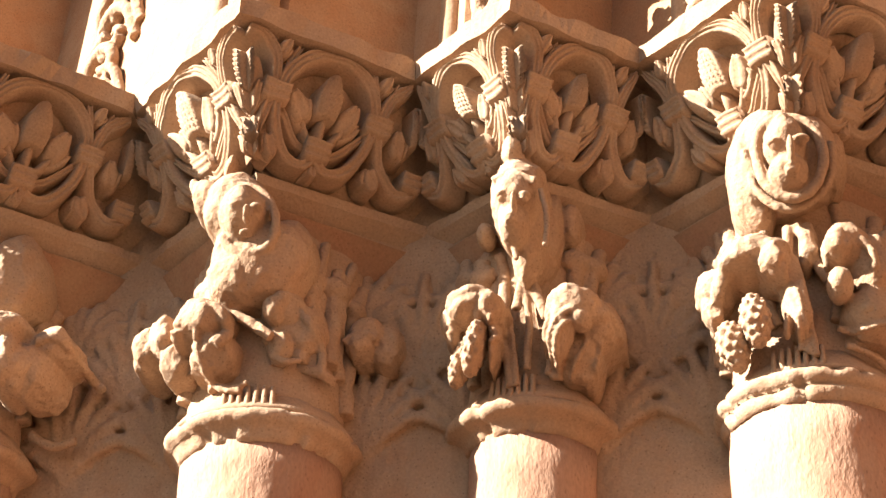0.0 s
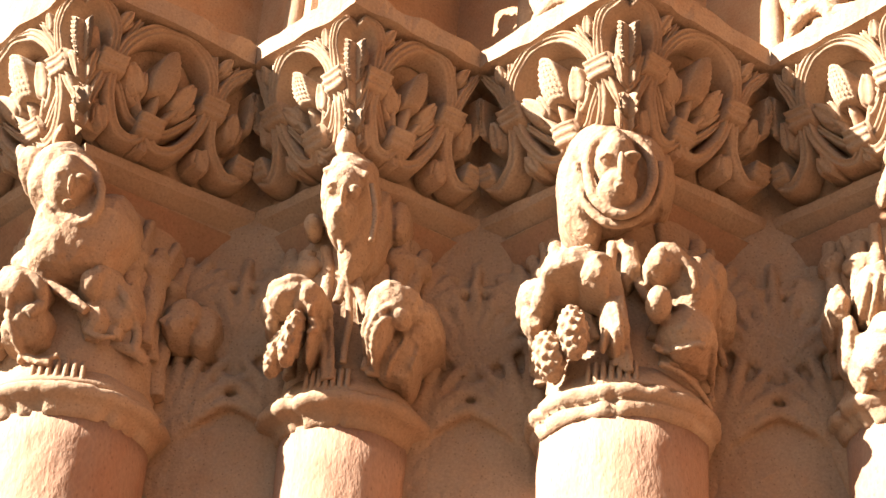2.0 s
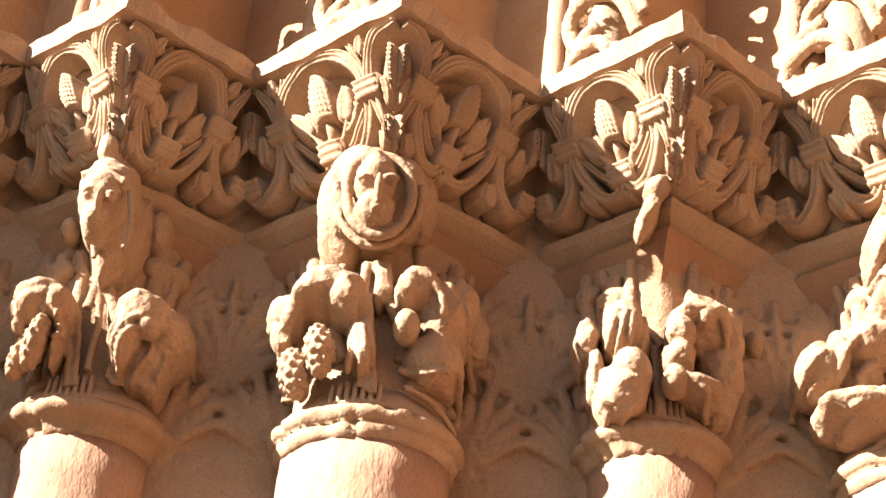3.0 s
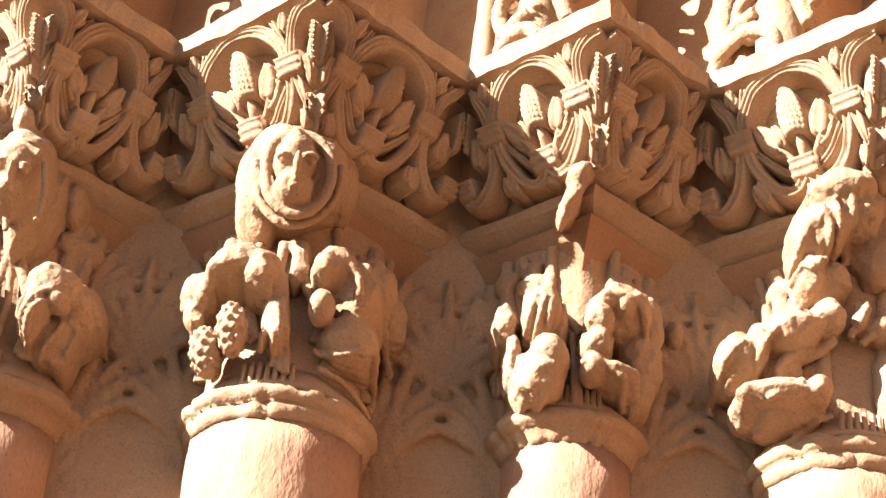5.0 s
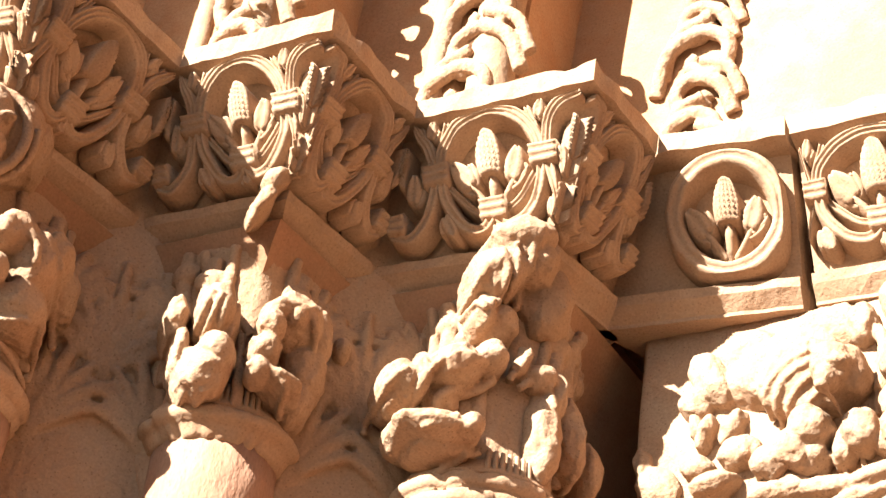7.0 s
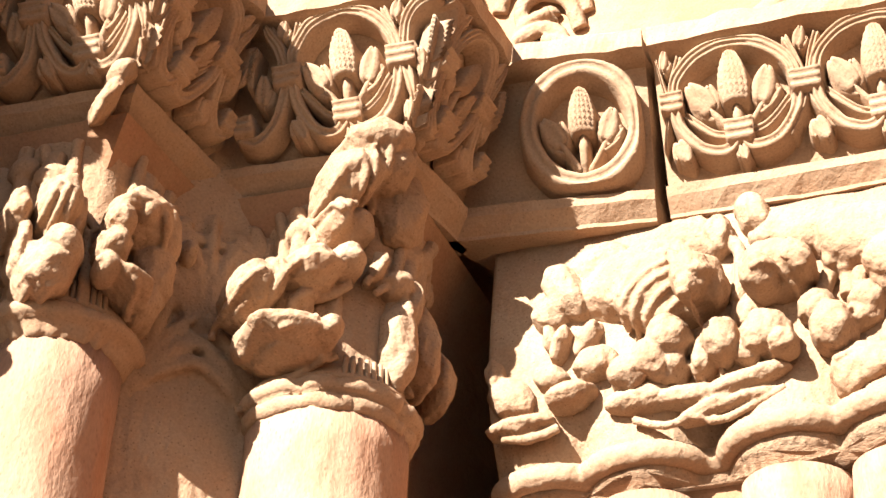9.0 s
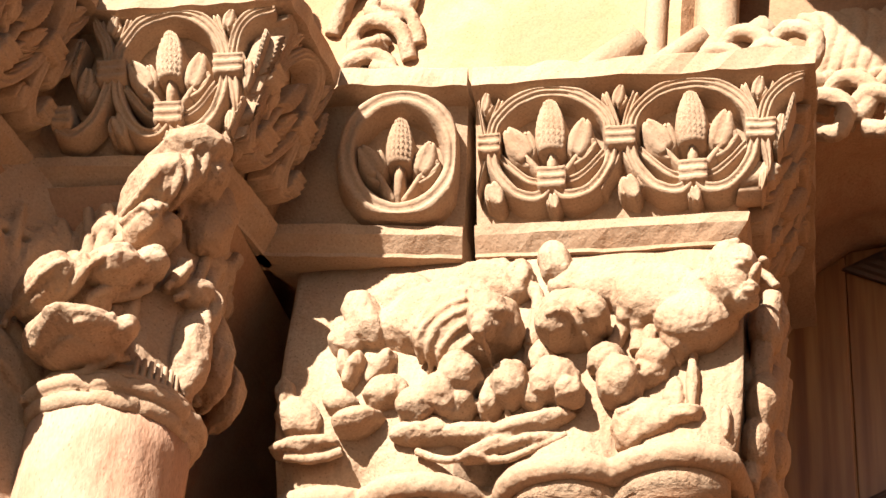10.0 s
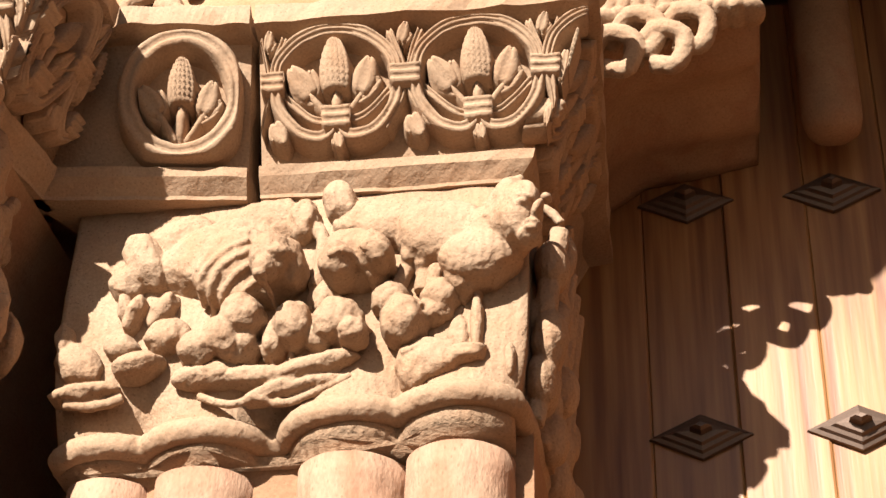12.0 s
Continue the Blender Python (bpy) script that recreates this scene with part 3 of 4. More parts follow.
carve(4, "beast_head", [
    (0.052, 0.09, 3.07, 0.039, 0.052, 0.038, 0),
    (0.032, 0.12, 3.066, 0.024, 0.034, 0.015, 10),
    (0.022, 0.13, 3.038, 0.016, 0.032, 0.021, 0),
    (0.052, 0.128, 3.059, 0.014, 0.024, 0.014, 0),
    (0.02, 0.125, 3.005, 0.018, 0.034, 0.02, 0),
    (0.016, 0.12, 2.976, 0.016, 0.032, 0.017, 0),
    (0.044, 0.11, 2.972, 0.033, 0.038, 0.012, -16),
    (0.084, 0.06, 3.072, 0.027, 0.045, 0.044, 0),
    (0.129, 0.025, 3.09, 0.013, 0.026, 0.019, 0),
    (0.077, 0.065, 3.019, 0.031, 0.04, 0.039, 0),
    (0.072, 0.06, 2.981, 0.025, 0.035, 0.031, 0)], [
    (0.005, 0.145, [(0.011, 3.027), (0.018, 3.054), (0.042, 3.07), (0.07, 3.061), (0.084, 3.037)]),
    (0.004, 0.14, [(0.001, 3.013), (0.018, 3.006), (0.039, 3.01)]),
    (0.004, 0.142, [(0.001, 2.975), (0.019, 2.979), (0.039, 2.97), (0.061, 2.951)]),
    (0.003, 0.12, [(0.022, 2.923), (0.023, 2.934), (0.038, 2.938), (0.036, 2.927)])], "carved beast head with open jaws")
carve(5, "leaf_mask", [
    (-0.014, 0.135, 3.23, 0.044, 0.045, 0.032, 8),
    (-0.05, 0.125, 3.173, 0.026, 0.042, 0.036, 0),
    (0.008, 0.125, 3.211, 0.031, 0.04, 0.032, 0),
    (-0.03, 0.13, 3.185, 0.025, 0.036, 0.031, 0),
    (-0.003, 0.12, 3.296, 0.012, 0.024, 0.028, 0),
    (0.038, 0.13, 3.263, 0.013, 0.026, 0.014, 0),
    (-0.051, 0.12, 3.12, 0.015, 0.03, 0.023, 0),
    (-0.028, 0.1, 3.119, 0.028, 0.035, 0.026, -15),
    (0.037, 0.08, 3.18, 0.043, 0.042, 0.056, 0)], [
    (0.005, 0.165, [(-0.041, 3.128), (-0.037, 3.159), (-0.046, 3.195)]),
    (0.005, 0.165, [(-0.005, 3.149), (-0.005, 3.188), (-0.01, 3.221)]),
    (0.004, 0.168, [(-0.025, 3.149), (-0.025, 3.179), (-0.03, 3.208)]),
    (0.005, 0.16, [(-0.056, 3.11), (-0.069, 3.135), (-0.064, 3.17)]),
    (0.004, 0.15, [(0.021, 3.19), (0.031, 3.229), (0.024, 3.253)])], "broken leafy mask under the corner")
carve(5, "beast", [
    (-0.138, 0.085, 3.011, 0.025, 0.042, 0.03, 20),
    (-0.119, 0.095, 3.019, 0.015, 0.034, 0.029, 0),
    (-0.079, 0.11, 3.039, 0.035, 0.042, 0.024, 10),
    (-0.036, 0.11, 3.062, 0.024, 0.036, 0.021, 8),
    (-0.096, 0.105, 2.948, 0.05, 0.045, 0.018, -2),
    (-0.122, 0.085, 2.952, 0.022, 0.034, 0.019, -20),
    (-0.056, 0.12, 2.952, 0.022, 0.034, 0.015, 20),
    (-0.083, 0.075, 3.006, 0.024, 0.03, 0.02, 0),
    (-0.08, 0.085, 2.934, 0.04, 0.03, 0.012, 0)], [
    (0.005, 0.14, [(-0.115, 2.978), (-0.121, 2.999), (-0.106, 3.026), (-0.082, 3.044), (-0.061, 3.049)]),
    (0.007, 0.138, [(-0.085, 2.98), (-0.092, 2.996), (-0.072, 3.014), (-0.044, 3.025), (-0.024, 3.043)]),
    (0.005, 0.135, [(-0.158, 2.979), (-0.155, 3.001), (-0.139, 3.011)]),
    (0.005, 0.142, [(-0.115, 2.934), (-0.089, 2.944), (-0.074, 2.958)]),
    (0.005, 0.125, [(-0.119, 2.893), (-0.076, 2.912), (-0.032, 2.94)])], "flattened carved beast biting the moulding")
carve(5, "carved_leaf", [
    (0.009, 0.1, 3.072, 0.01, 0.028, 0.025, -20),
    (0.036, 0.085, 3.061, 0.028, 0.034, 0.019, 10),
    (0.064, 0.07, 3.053, 0.017, 0.034, 0.039, 0),
    (0.094, 0.05, 3.012, 0.021, 0.034, 0.055, 10),
    (0.049, 0.08, 2.982, 0.027, 0.035, 0.061, 0),
    (0.132, 0.02, 2.99, 0.018, 0.03, 0.039, 10)], [
    (0.005, 0.11, [(-0.005, 3.046), (0.006, 3.082), (0.008, 3.096)]),
    (0.005, 0.105, [(0.008, 3.036), (0.026, 3.054), (0.045, 3.056), (0.057, 3.019)])], "")


# ---- impost blocks ----
def dip(v):
    """How far the sloping carved face lies behind the top edge, v metres below the top."""
    return 0.004 + max(0.0, v - 0.030) * 0.46


def soft_end(x, lo, hi, room=0.02):
    """Squeeze what would run over the ends of a face into its last two centimetres."""
    if x > hi - room:
        return hi - room * math.exp(-(x - hi + room) / room)
    if x < lo + room:
        return lo + room * math.exp((x - lo - room) / room)
    return x


class Face:
    def __init__(self, origin, along, out, width=9.0, left=0, right=0):
        self.o, self.u, self.n, self.w, self.left, self.right = Vector(origin), Vector(along), Vector(out), width, left, right

    def at(self, u, v, h):
        v = soft_end(v, 0.033, 0.190, 0.010)
        u = soft_end(u, 0.002 - dip(v) * self.left, self.w + dip(v) * self.right - 0.002)
        return self.o + self.u * u + Vector((0, 0, -v)) + self.n * (h - dip(v))


def band(face, path, w, strands=2, top=0.0, base=-0.034, closed=False):
    """A flat strap with ridges along it."""
    p = [Vector(q) for q in path]
    n, m = len(p), 4 * strands + 1
    rows = []
    bm = bmesh.new()
    for k in range(n):
        t = (p[(k + 1) % n] - p[k - 1]) if closed else (p[min(k + 1, n - 1)] - p[max(k - 1, 0)])
        t.normalize()
        side = Vector((-t.y, t.x))
        row = []
        wob = 1 + 0.10 * noise.noise((p[k].x * 60, p[k].y * 60, face.o.x * 7))
        lift = 0.003 * noise.noise((p[k].x * 35, p[k].y * 35, face.o.y * 9))
        for j in range(-1, m + 1):
            x = min(max(j / (m - 1), 0), 1) - 0.5
            h = base if j in (-1, m) else top + lift - 0.005 * (0.5 + 0.5 * math.cos(2 * math.pi * strands * (x + 0.5))) - 0.004 * (2 * x) ** 4
            q = p[k] + side * (x * w * wob * (1.25 if j in (-1, m) else 1))
            row.append(bm.verts.new(face.at(q.x, q.y, h)))
        rows.append(row)
    for k in range(n if closed else n - 1):
        a, b = rows[k], rows[(k + 1) % n]
        for j in range(len(a) - 1):
            bm.faces.new((a[j], a[j + 1], b[j + 1], b[j]))
    if not closed:
        bm.faces.new(rows[0])
        bm.faces.new(rows[-1][::-1])
    bmesh.ops.recalc_face_normals(bm, faces=bm.faces)
    return bm


def pad(face, u, v, turn, length, width, height, kind="leaf", base=-0.036):
    """A raised leaf or cone lying on the face."""
    bm = bmesh.new()
    nl, nw = (11, 9) if kind == "leaf" else (19, 15)
    c, s = math.cos(turn), math.sin(turn)
    rows = []
    for a in range(nl):
        t = a / (nl - 1)
        if kind == "leaf":
            half = width * (0.10 + 0.9 * math.sin(math.pi * min(1, 0.12 + 0.88 * t)) ** 0.8)
        else:
            half = width * math.sqrt(max(0.03, 1 - (2 * t - 0.9) ** 2 / 1.25)) * (1.0 - 0.35 * t)
        row = []
        for b in range(nw):
            x = 2 * b / (nw - 1) - 1
            if b in (0, nw - 1) or a in (0, nl - 1):
                h = base
            elif kind == "leaf":
                h = height - 0.008 * x * x - 0.005 * math.exp(-(x / 0.2) ** 2) - 0.003 * (1 - t)
            else:
                h = height - 0.010 * x * x + 0.0034 * (math.cos(math.pi * (a / 2 + b / 2)) * math.cos(math.pi * (a / 2 - b / 2))) - 0.006 * (2 * t - 1) ** 2
            du, dv = length * t, half * x * (1.12 if b in (0, nw - 1) else 1)
            row.append(bm.verts.new(face.at(u + c * du - s * dv, v + s * du + c * dv, h)))
        rows.append(row)
    for a, b in zip(rows, rows[1:]):
        for j in range(nw - 1):
            bm.faces.new((a[j], a[j + 1], b[j + 1], b[j]))
    bmesh.ops.recalc_face_normals(bm, faces=bm.faces)
    return bm


def arc(u, v, ru, rv, a0, a1, n=28):
    return [(u + ru * math.cos(radians(a0 + (a1 - a0) * k / n)), v + rv * math.sin(radians(a0 + (a1 - a0) * k / n))) for k in range(n + 1)]


def knot(t, face, u, v, turn=0.0, w=0.036, length=0.042):
    c, s = math.cos(turn), math.sin(turn)
    seat(link("knot", band(face, [(u + c * (k / 6 - 0.5) * length, v + s * (k / 6 - 0.5) * length) for k in range(7)], w, 3, 0.008), SAND), t)


def strap(t, face, pts, w=0.019, strands=3, top=0.002):
    seat(link("vine", band(face, [tuple(p) for p in spline([Vector(p) for p in pts], 6)], w, strands, top), SAND), t)


def lobed_leaf(t, face, u, v, turn, size, height=0.003):
    """A broad leaf of two overlapping lobes."""
    seat(link("leaf", pad(face, u, v, radians(turn), size, size * 0.38, height), SAND), t)
    seat(link("leaf", pad(face, u, v, radians(turn + 34), size * 0.74, size * 0.28, height - 0.004), SAND), t)


def roundel(t, face, u, v, ru, rv, whole=True):
    """A cone between leaves on a tied stem, under an arched strap whose ends swing down to the knot."""
    k = min(ru / 0.08, 1.1)
    if whole:
        strap(t, face, arc(u, v, ru, rv, 176, 364, 7))
        for side in (-1, 1):
            strap(t, face, [(u + side * ru, v + 0.004), (u + side * ru * 0.92, v + rv * 0.55), (u + side * ru * 0.60, v + rv * 1.02), (u + side * ru * 0.22, v + rv * 1.12), (u, v + rv * 0.86)], 0.017, 2)
            strap(t, face, [(u + side * ru * 0.10, v + rv * 0.80), (u + side * ru * 0.42, v + rv * 0.70), (u + side * ru * 0.86, v + rv * 0.22)], 0.012, 2, -0.006)
    else:
        seat(link("ring", band(face, arc(u, v, ru, rv, 0, 360, 44)[:-1], 0.026, 2, 0.004, closed=True), SAND), t)
    seat(link("cone", pad(face, u, v + 0.018 * k, -math.pi / 2, 0.068 * k, 0.027 * k, 0.010, "cone"), SAND), t)
    seat(link("stem", band(face, [(u, v + 0.012 * k), (u, v + 0.03 * k), (u, v + rv * 0.9)], 0.014, 1, -0.002), SAND), t)
    for side in (-1, 1):
        seat(link("stem", band(face, spline([(u + side * 0.006, v + rv * 0.80), (u + side * ru * 0.25, v + rv * 0.55), (u + side * ru * 0.42, v + rv * 0.28)], 5), 0.012, 1, -0.003), SAND), t)
        lobed_leaf(t, face, u + side * ru * 0.36, v + rv * 0.36, -90 + side * 22 - 17 * (side < 0), 0.052 * k)
        seat(link("leaf", pad(face, u + side * ru * 0.30, v + rv * 0.45, radians(-90 + side * 62), 0.036 * k, 0.010 * k, -0.002), SAND), t)
    if whole:
        knot(t, face, u, v + rv * 0.80, 0.0, 0.030, 0.036)
        lobed_leaf(t, face, u, v + rv * 1.05, 78, 0.024, 0.004)


def between(t, face, u, v, rv):
    """Knot that ties two neighbouring straps, with leaves over and under it."""
    knot(t, face, u, v, 0.0, 0.028, 0.038)
    for side in (-1, 1):
        strap(t, face, [(u + side * 0.004, v - 0.012), (u + side * 0.010, v - rv * 0.55), (u + side * 0.020, v - rv * 0.95)], 0.011, 2, -0.003)
        strap(t, face, [(u + side * 0.004, v + 0.012), (u + side * 0.012, v + rv * 0.5), (u + side * 0.030, v + rv * 0.95)], 0.012, 2, -0.003)
    lobed_leaf(t, face, u + 0.004, v + rv * 0.72, 64, 0.036)
    lobed_leaf(t, face, u - 0.006, v - rv * 0.66, -70, 0.028)


def carve_face(t, face, u0, u1, mid, ru, rv):
    """One tall roundel tied to half rings that run off at the ends u0 and u1 of the face."""
    v, c = 0.102, u0 + (u1 - u0) * mid
    roundel(t, face, c, v, ru, rv)
    for at, room, side in ((c - ru - 0.005, c - ru - u0, -1), (c + ru + 0.005, u1 - c - ru, 1)):
        if room < 0.012:
            continue
        between(t, face, at, v, rv)
        span = min(room, 0.075)
        far = at + side * span
        strap(t, face, [(at + side * 0.002, v - 0.004), (at + side * span * 0.18, v - rv * 0.62), (at + side * span * 0.55, v - rv * 0.93), (far, v - rv)], 0.018, 3, 0.001)
        strap(t, face, [(at + side * 0.002, v + 0.004), (at + side * span * 0.25, v + rv * 0.70), (at + side * span * 0.65, v + rv * 1.05), (far, v + rv * 0.95)], 0.017, 2, 0.001)
        if span > 0.030:
            seat(link("cone", pad(face, far - side * span * 0.16, v + 0.010, radians(-90), 0.052, 0.013, 0.006, "cone"), SAND), t)
            lobed_leaf(t, face, far - side * span * 0.45, v + rv * 0.45, -90 - side * 14, 0.040)
        knot(t, face, far - side * 0.006, v + rv * 0.78, 0.0, 0.026, 0.030)


SECTION = [(0.0, 0.0), (0.029, 0.002), (0.034, 0.040), (0.190, 0.112), (0.193, 0.092), (0.206, 0.095), (0.224, 0.113), (0.229, 0.114)]


def flat(a, b):
    """Unit vector along a line in plan, and the normal to its right."""
    d = (Vector(b) - Vector(a)).normalized()
    return Vector((d.x, d.y, 0)), Vector((d.y, -d.x, 0))


def impost(a, c, b, back, label="golden sandstone impost block carved with vine roundels", open_right=True, mitre=(1, 1)):
    """Impost from the left end a over the corner c to the right end b, in plan; the arrises are chipped."""
    (uf, nf), (ur, nr) = flat(a, c), flat(c, b)
    rings, n = [], 18
    for v, e in SECTION[::-1]:
        chip = lambda p: (0.007 if v < 0.05 else 0.004) * noise.noise((p.x * 28, p.y * 28, v * 40))  # noqa: E731
        p0, p1 = Vector((*a, 0)) - nf * e - uf * (e * mitre[0]), Vector((*c, 0)) - nf * e - (nr * e if open_right else nr * 0)
        p2 = Vector((*b, 0)) - (nr * e if open_right else nr * 0) + ur * (e * mitre[1])
        ring = [p0 + (p1 - p0) * (k / n) for k in range(n + 1)] + [p1 + (p2 - p1) * (k / n) for k in range(1, n + 1)]
        ring = [p + (nf if k <= n else nr) * chip(p) + Vector((0, 0, TOP - v + (chip(p.yxz) if v < 0.01 else 0))) for k, p in enumerate(ring)]
        ring += [Vector((*b, TOP - v)) + Vector(back), Vector((*a, TOP - v)) + Vector(back)]
        rings.append(ring)
    bm = bmesh.new()
    loft(bm, rings)
    t = thing("impost_block", label, "impost", "imposts of the jamb", (c[0] - 0.1, c[1] + 0.1, TOP - 0.229))
    seat(link("body", bm, SAND, smooth=False), t)
    return t, Face((*a, TOP), uf, nf, (Vector(c) - Vector(a)).length, mitre[0], -1 if open_right else 0), (Vector(c) - Vector(a)).length, Face((*c, TOP), ur, nr, (Vector(b) - Vector(c)).length, -1, mitre[1]), (Vector(b) - Vector(c)).length


for i in range(0, 6):
    start = VALLEY[i - 1] if i else (-2.35, 0.43)
    t, front, wf, right, wr = impost(start, CORNER[i], VALLEY[i], (-0.17, 0.17, 0))
    if i:
        carve_face(t, front, -0.045, wf - 0.025, 0.52, 0.26 * (wf + 0.02), 0.068)
    carve_face(t, right, 0.025, wr + 0.045, 0.46, 0.25 * (wr + 0.02), 0.068)
t, face, w, right, wr = impost(VALLEY[5], (C6[0] - 0.006, C6[1]), (C6[0] - 0.006, 2.3), (0, 0.35, 0), "short impost block carved with one cone roundel", False, (1, 0))
roundel(t, face, 0.085, 0.112, 0.072, 0.070, False)
t, face, w, right, wr = impost(C6, C7, (C7[0] - 0.03, 2.45), (0, 0.25, 0), "long impost block carved with two tied cone roundels", True, (0, 1))
for u in (0.104, 0.286):
    roundel(t, face, u, 0.100, 0.080, 0.060)
for u in (0.018, 0.195, 0.374):
    between(t, face, u, 0.102, 0.060)
strap(t, face, [(0.374, 0.096), (0.386, 0.066), (0.412, 0.045), (0.440, 0.040)], 0.018, 3)
strap(t, face, [(0.376, 0.108), (0.388, 0.140), (0.412, 0.160)], 0.016, 2)
seat(link("cone", pad(face, 0.420, 0.112, radians(-88), 0.052, 0.014, 0.008, "cone"), SAND), t)
lobed_leaf(t, face, 0.398, 0.124, -84, 0.042)
carve_face(t, right, 0.025, wr, 0.38, 0.066, 0.062)

# ---- wide capital with its clustered shafts ----
LOBES = [(-0.755, 2.109, 0.056), (-0.634, 2.100, 0.063), (-0.542, 2.124, 0.034), (-0.450, 2.086, 0.066), (-0.320, 2.074, 0.065)]
for x, y, r in LOBES:
    col = thing("column", "pale sandstone shaft of a clustered pier", "column", "clustered shafts", (x, y, 0.35))
    bm = bmesh.new()
    loft(bm, [circle(x, y, 0.62 + k * 0.03, r, 48, 0.003) for k in range(75)])
    seat(link("shaft", bm, SHAFT), col)
    bm = bmesh.new()
    box(bm, (x - r - 0.004, y - 0.075, 0.0), (x + r + 0.004, y + 0.08, 0.625))
    seat(link("plinth", bm, SHAFT, smooth=False), col)


def scallop(x, grow):
    """Front of the row of lobes at x, each grown by some millimetres."""
    return min([y - math.sqrt(max(0.0, (r + grow) ** 2 - (x - c) ** 2)) for c, y, r in LOBES])


def wide_bell():
    """Scalloped at the foot over each shaft, straight under the impost."""
    rings = []
    for z, f in ((2.855, 0.0), (2.885, 0.0), (2.90, 0.15), (2.92, 0.40), (2.945, 0.65), (2.98, 0.85), (3.02, 0.95), (3.08, 1.0), (3.15, 1.0), (3.211, 1.0)):
        ring = []
        n = 90
        for k in range(n + 1):
            x = -0.818 + (0.818 - 0.252) * k / n
            y = (1 - f) * scallop(x, 0.010) + f * (2.016 + 0.012 * max(0.0, (z - 3.0) / 0.21))
            ring.append((x + (0.0 if x < -0.5 else 0.020 * f * (x + 0.5) / 0.25), y + 0.004 * noise.noise((x * 20, z * 20, 3)), z))
        end = ring[-1]
        for k in range(1, 9):
            ring.append((end[0] - 0.004 * (k % 2), end[1] + (2.4 - end[1]) * k / 8, z))
        ring.append((-0.818, 2.4, z))
        rings.append(ring)
    bm = bmesh.new()
    loft(bm, rings)
    return bm


cap = CAPITAL[7] = thing("wide_capital", "wide sunlit capital carved with lions over clustered shafts", "capital", "", (-0.5, 2.1, 2.85))
seat(link("bell", wide_bell(), CARVED), cap)
bm = bmesh.new()
edge = [Vector((x, scallop(x, 0.014), 2.872 + 0.045 * (x + 0.8))) for x in [-0.822 + 0.004 * k for k in range(143)]]
rope(bm, edge + [Vector((-0.246, 2.09 + 0.04 * k, 2.897)) for k in range(6)], 0.0165)
seat(weather(link("astragal", bm, SAND, None, "wavy projecting ring"), 0.003, 3), cap)
bm = bmesh.new()
rnd = random.Random(9)
for k in range(26):
    y, z = 2.08 + 0.30 * rnd.random(), 2.90 + 0.28 * rnd.random()
    blob(bm, pose(-0.238 + 0.02 * rnd.random() + 0.05 * (z - 2.86), y, z, rnd.uniform(-60, 60), 0, 0) @ Matrix.Diagonal((0.022, 0.02 + 0.02 * rnd.random(), 0.035, 1)))
for k in range(5):
    rope(bm, spline([Vector((-0.236, 2.09 + 0.06 * k, 2.90)), Vector((-0.222, 2.10 + 0.06 * k, 2.98)), Vector((-0.215, 2.08 + 0.06 * k, 3.07)), Vector((-0.20, 2.10 + 0.05 * k, 3.18))]), 0.014)
seat(weather(link("leaf_relief", bm, CARVED, None, "shaded foliage towards the door")), cap)
carve(7, "lion", [
    (-0.624, 0.012, 3.12, 0.08, 0.034, 0.046, 16),
    (-0.591, 0.03, 3.089, 0.056, 0.036, 0.052, 0),
    (-0.669, 0.006, 3.154, 0.045, 0.028, 0.031, 25),
    (-0.713, 0.014, 3.118, 0.025, 0.034, 0.044, 30),
    (-0.735, 0.012, 3.087, 0.022, 0.026, 0.023, 20),
    (-0.554, 0, 3.175, 0.043, 0.026, 0.034, 0),
    (-0.575, 0.004, 3.174, 0.058, 0.024, 0.027, 10),
    (-0.514, 0.006, 3.167, 0.019, 0.03, 0.032, 0),
    (-0.549, 0.024, 3.072, 0.038, 0.034, 0.031, 0)], [
    (0.004, 0.064, [(-0.633, 3.049), (-0.618, 3.078), (-0.595, 3.1), (-0.57, 3.11)]),
    (0.004, 0.068, [(-0.623, 3.033), (-0.608, 3.063), (-0.585, 3.084), (-0.565, 3.094)]),
    (0.004, 0.07, [(-0.613, 3.025), (-0.596, 3.048), (-0.576, 3.067), (-0.559, 3.078)]),
    (0.004, 0.07, [(-0.6, 3.018), (-0.584, 3.035), (-0.566, 3.05), (-0.551, 3.06)]),
    (0.004, 0.058, [(-0.633, 3.074), (-0.62, 3.102), (-0.598, 3.121), (-0.573, 3.126)]),
    (0.004, 0.05, [(-0.627, 3.102), (-0.607, 3.126), (-0.583, 3.135), (-0.56, 3.133)]),
    (0.003, 0.07, [(-0.586, 3.017), (-0.573, 3.032), (-0.557, 3.041)]),
    (0.009, 0.016, [(-0.498, 3.158), (-0.488, 3.132), (-0.49, 3.089), (-0.496, 3.065)]),
    (0.006, 0.03, [(-0.502, 3.089), (-0.496, 3.068), (-0.499, 3.031)])], "carved lion with a combed mane")
carve(7, "lion_head", [
    (-0.539, 0.06, 3.079, 0.026, 0.034, 0.034, 0),
    (-0.542, 0.082, 3.052, 0.015, 0.022, 0.017, 0),
    (-0.523, 0.044, 3.082, 0.021, 0.03, 0.033, 0),
    (-0.543, 0.098, 3.034, 0.009, 0.012, 0.007, -15),
    (-0.527, 0.086, 3.071, 0.014, 0.014, 0.008, 0)], [
    (0.003, 0.09, [(-0.554, 3.066), (-0.546, 3.078), (-0.531, 3.083), (-0.513, 3.075)]),
    (0.003, 0.096, [(-0.549, 3.035), (-0.538, 3.028), (-0.528, 3.03)])], "worn round lion head")
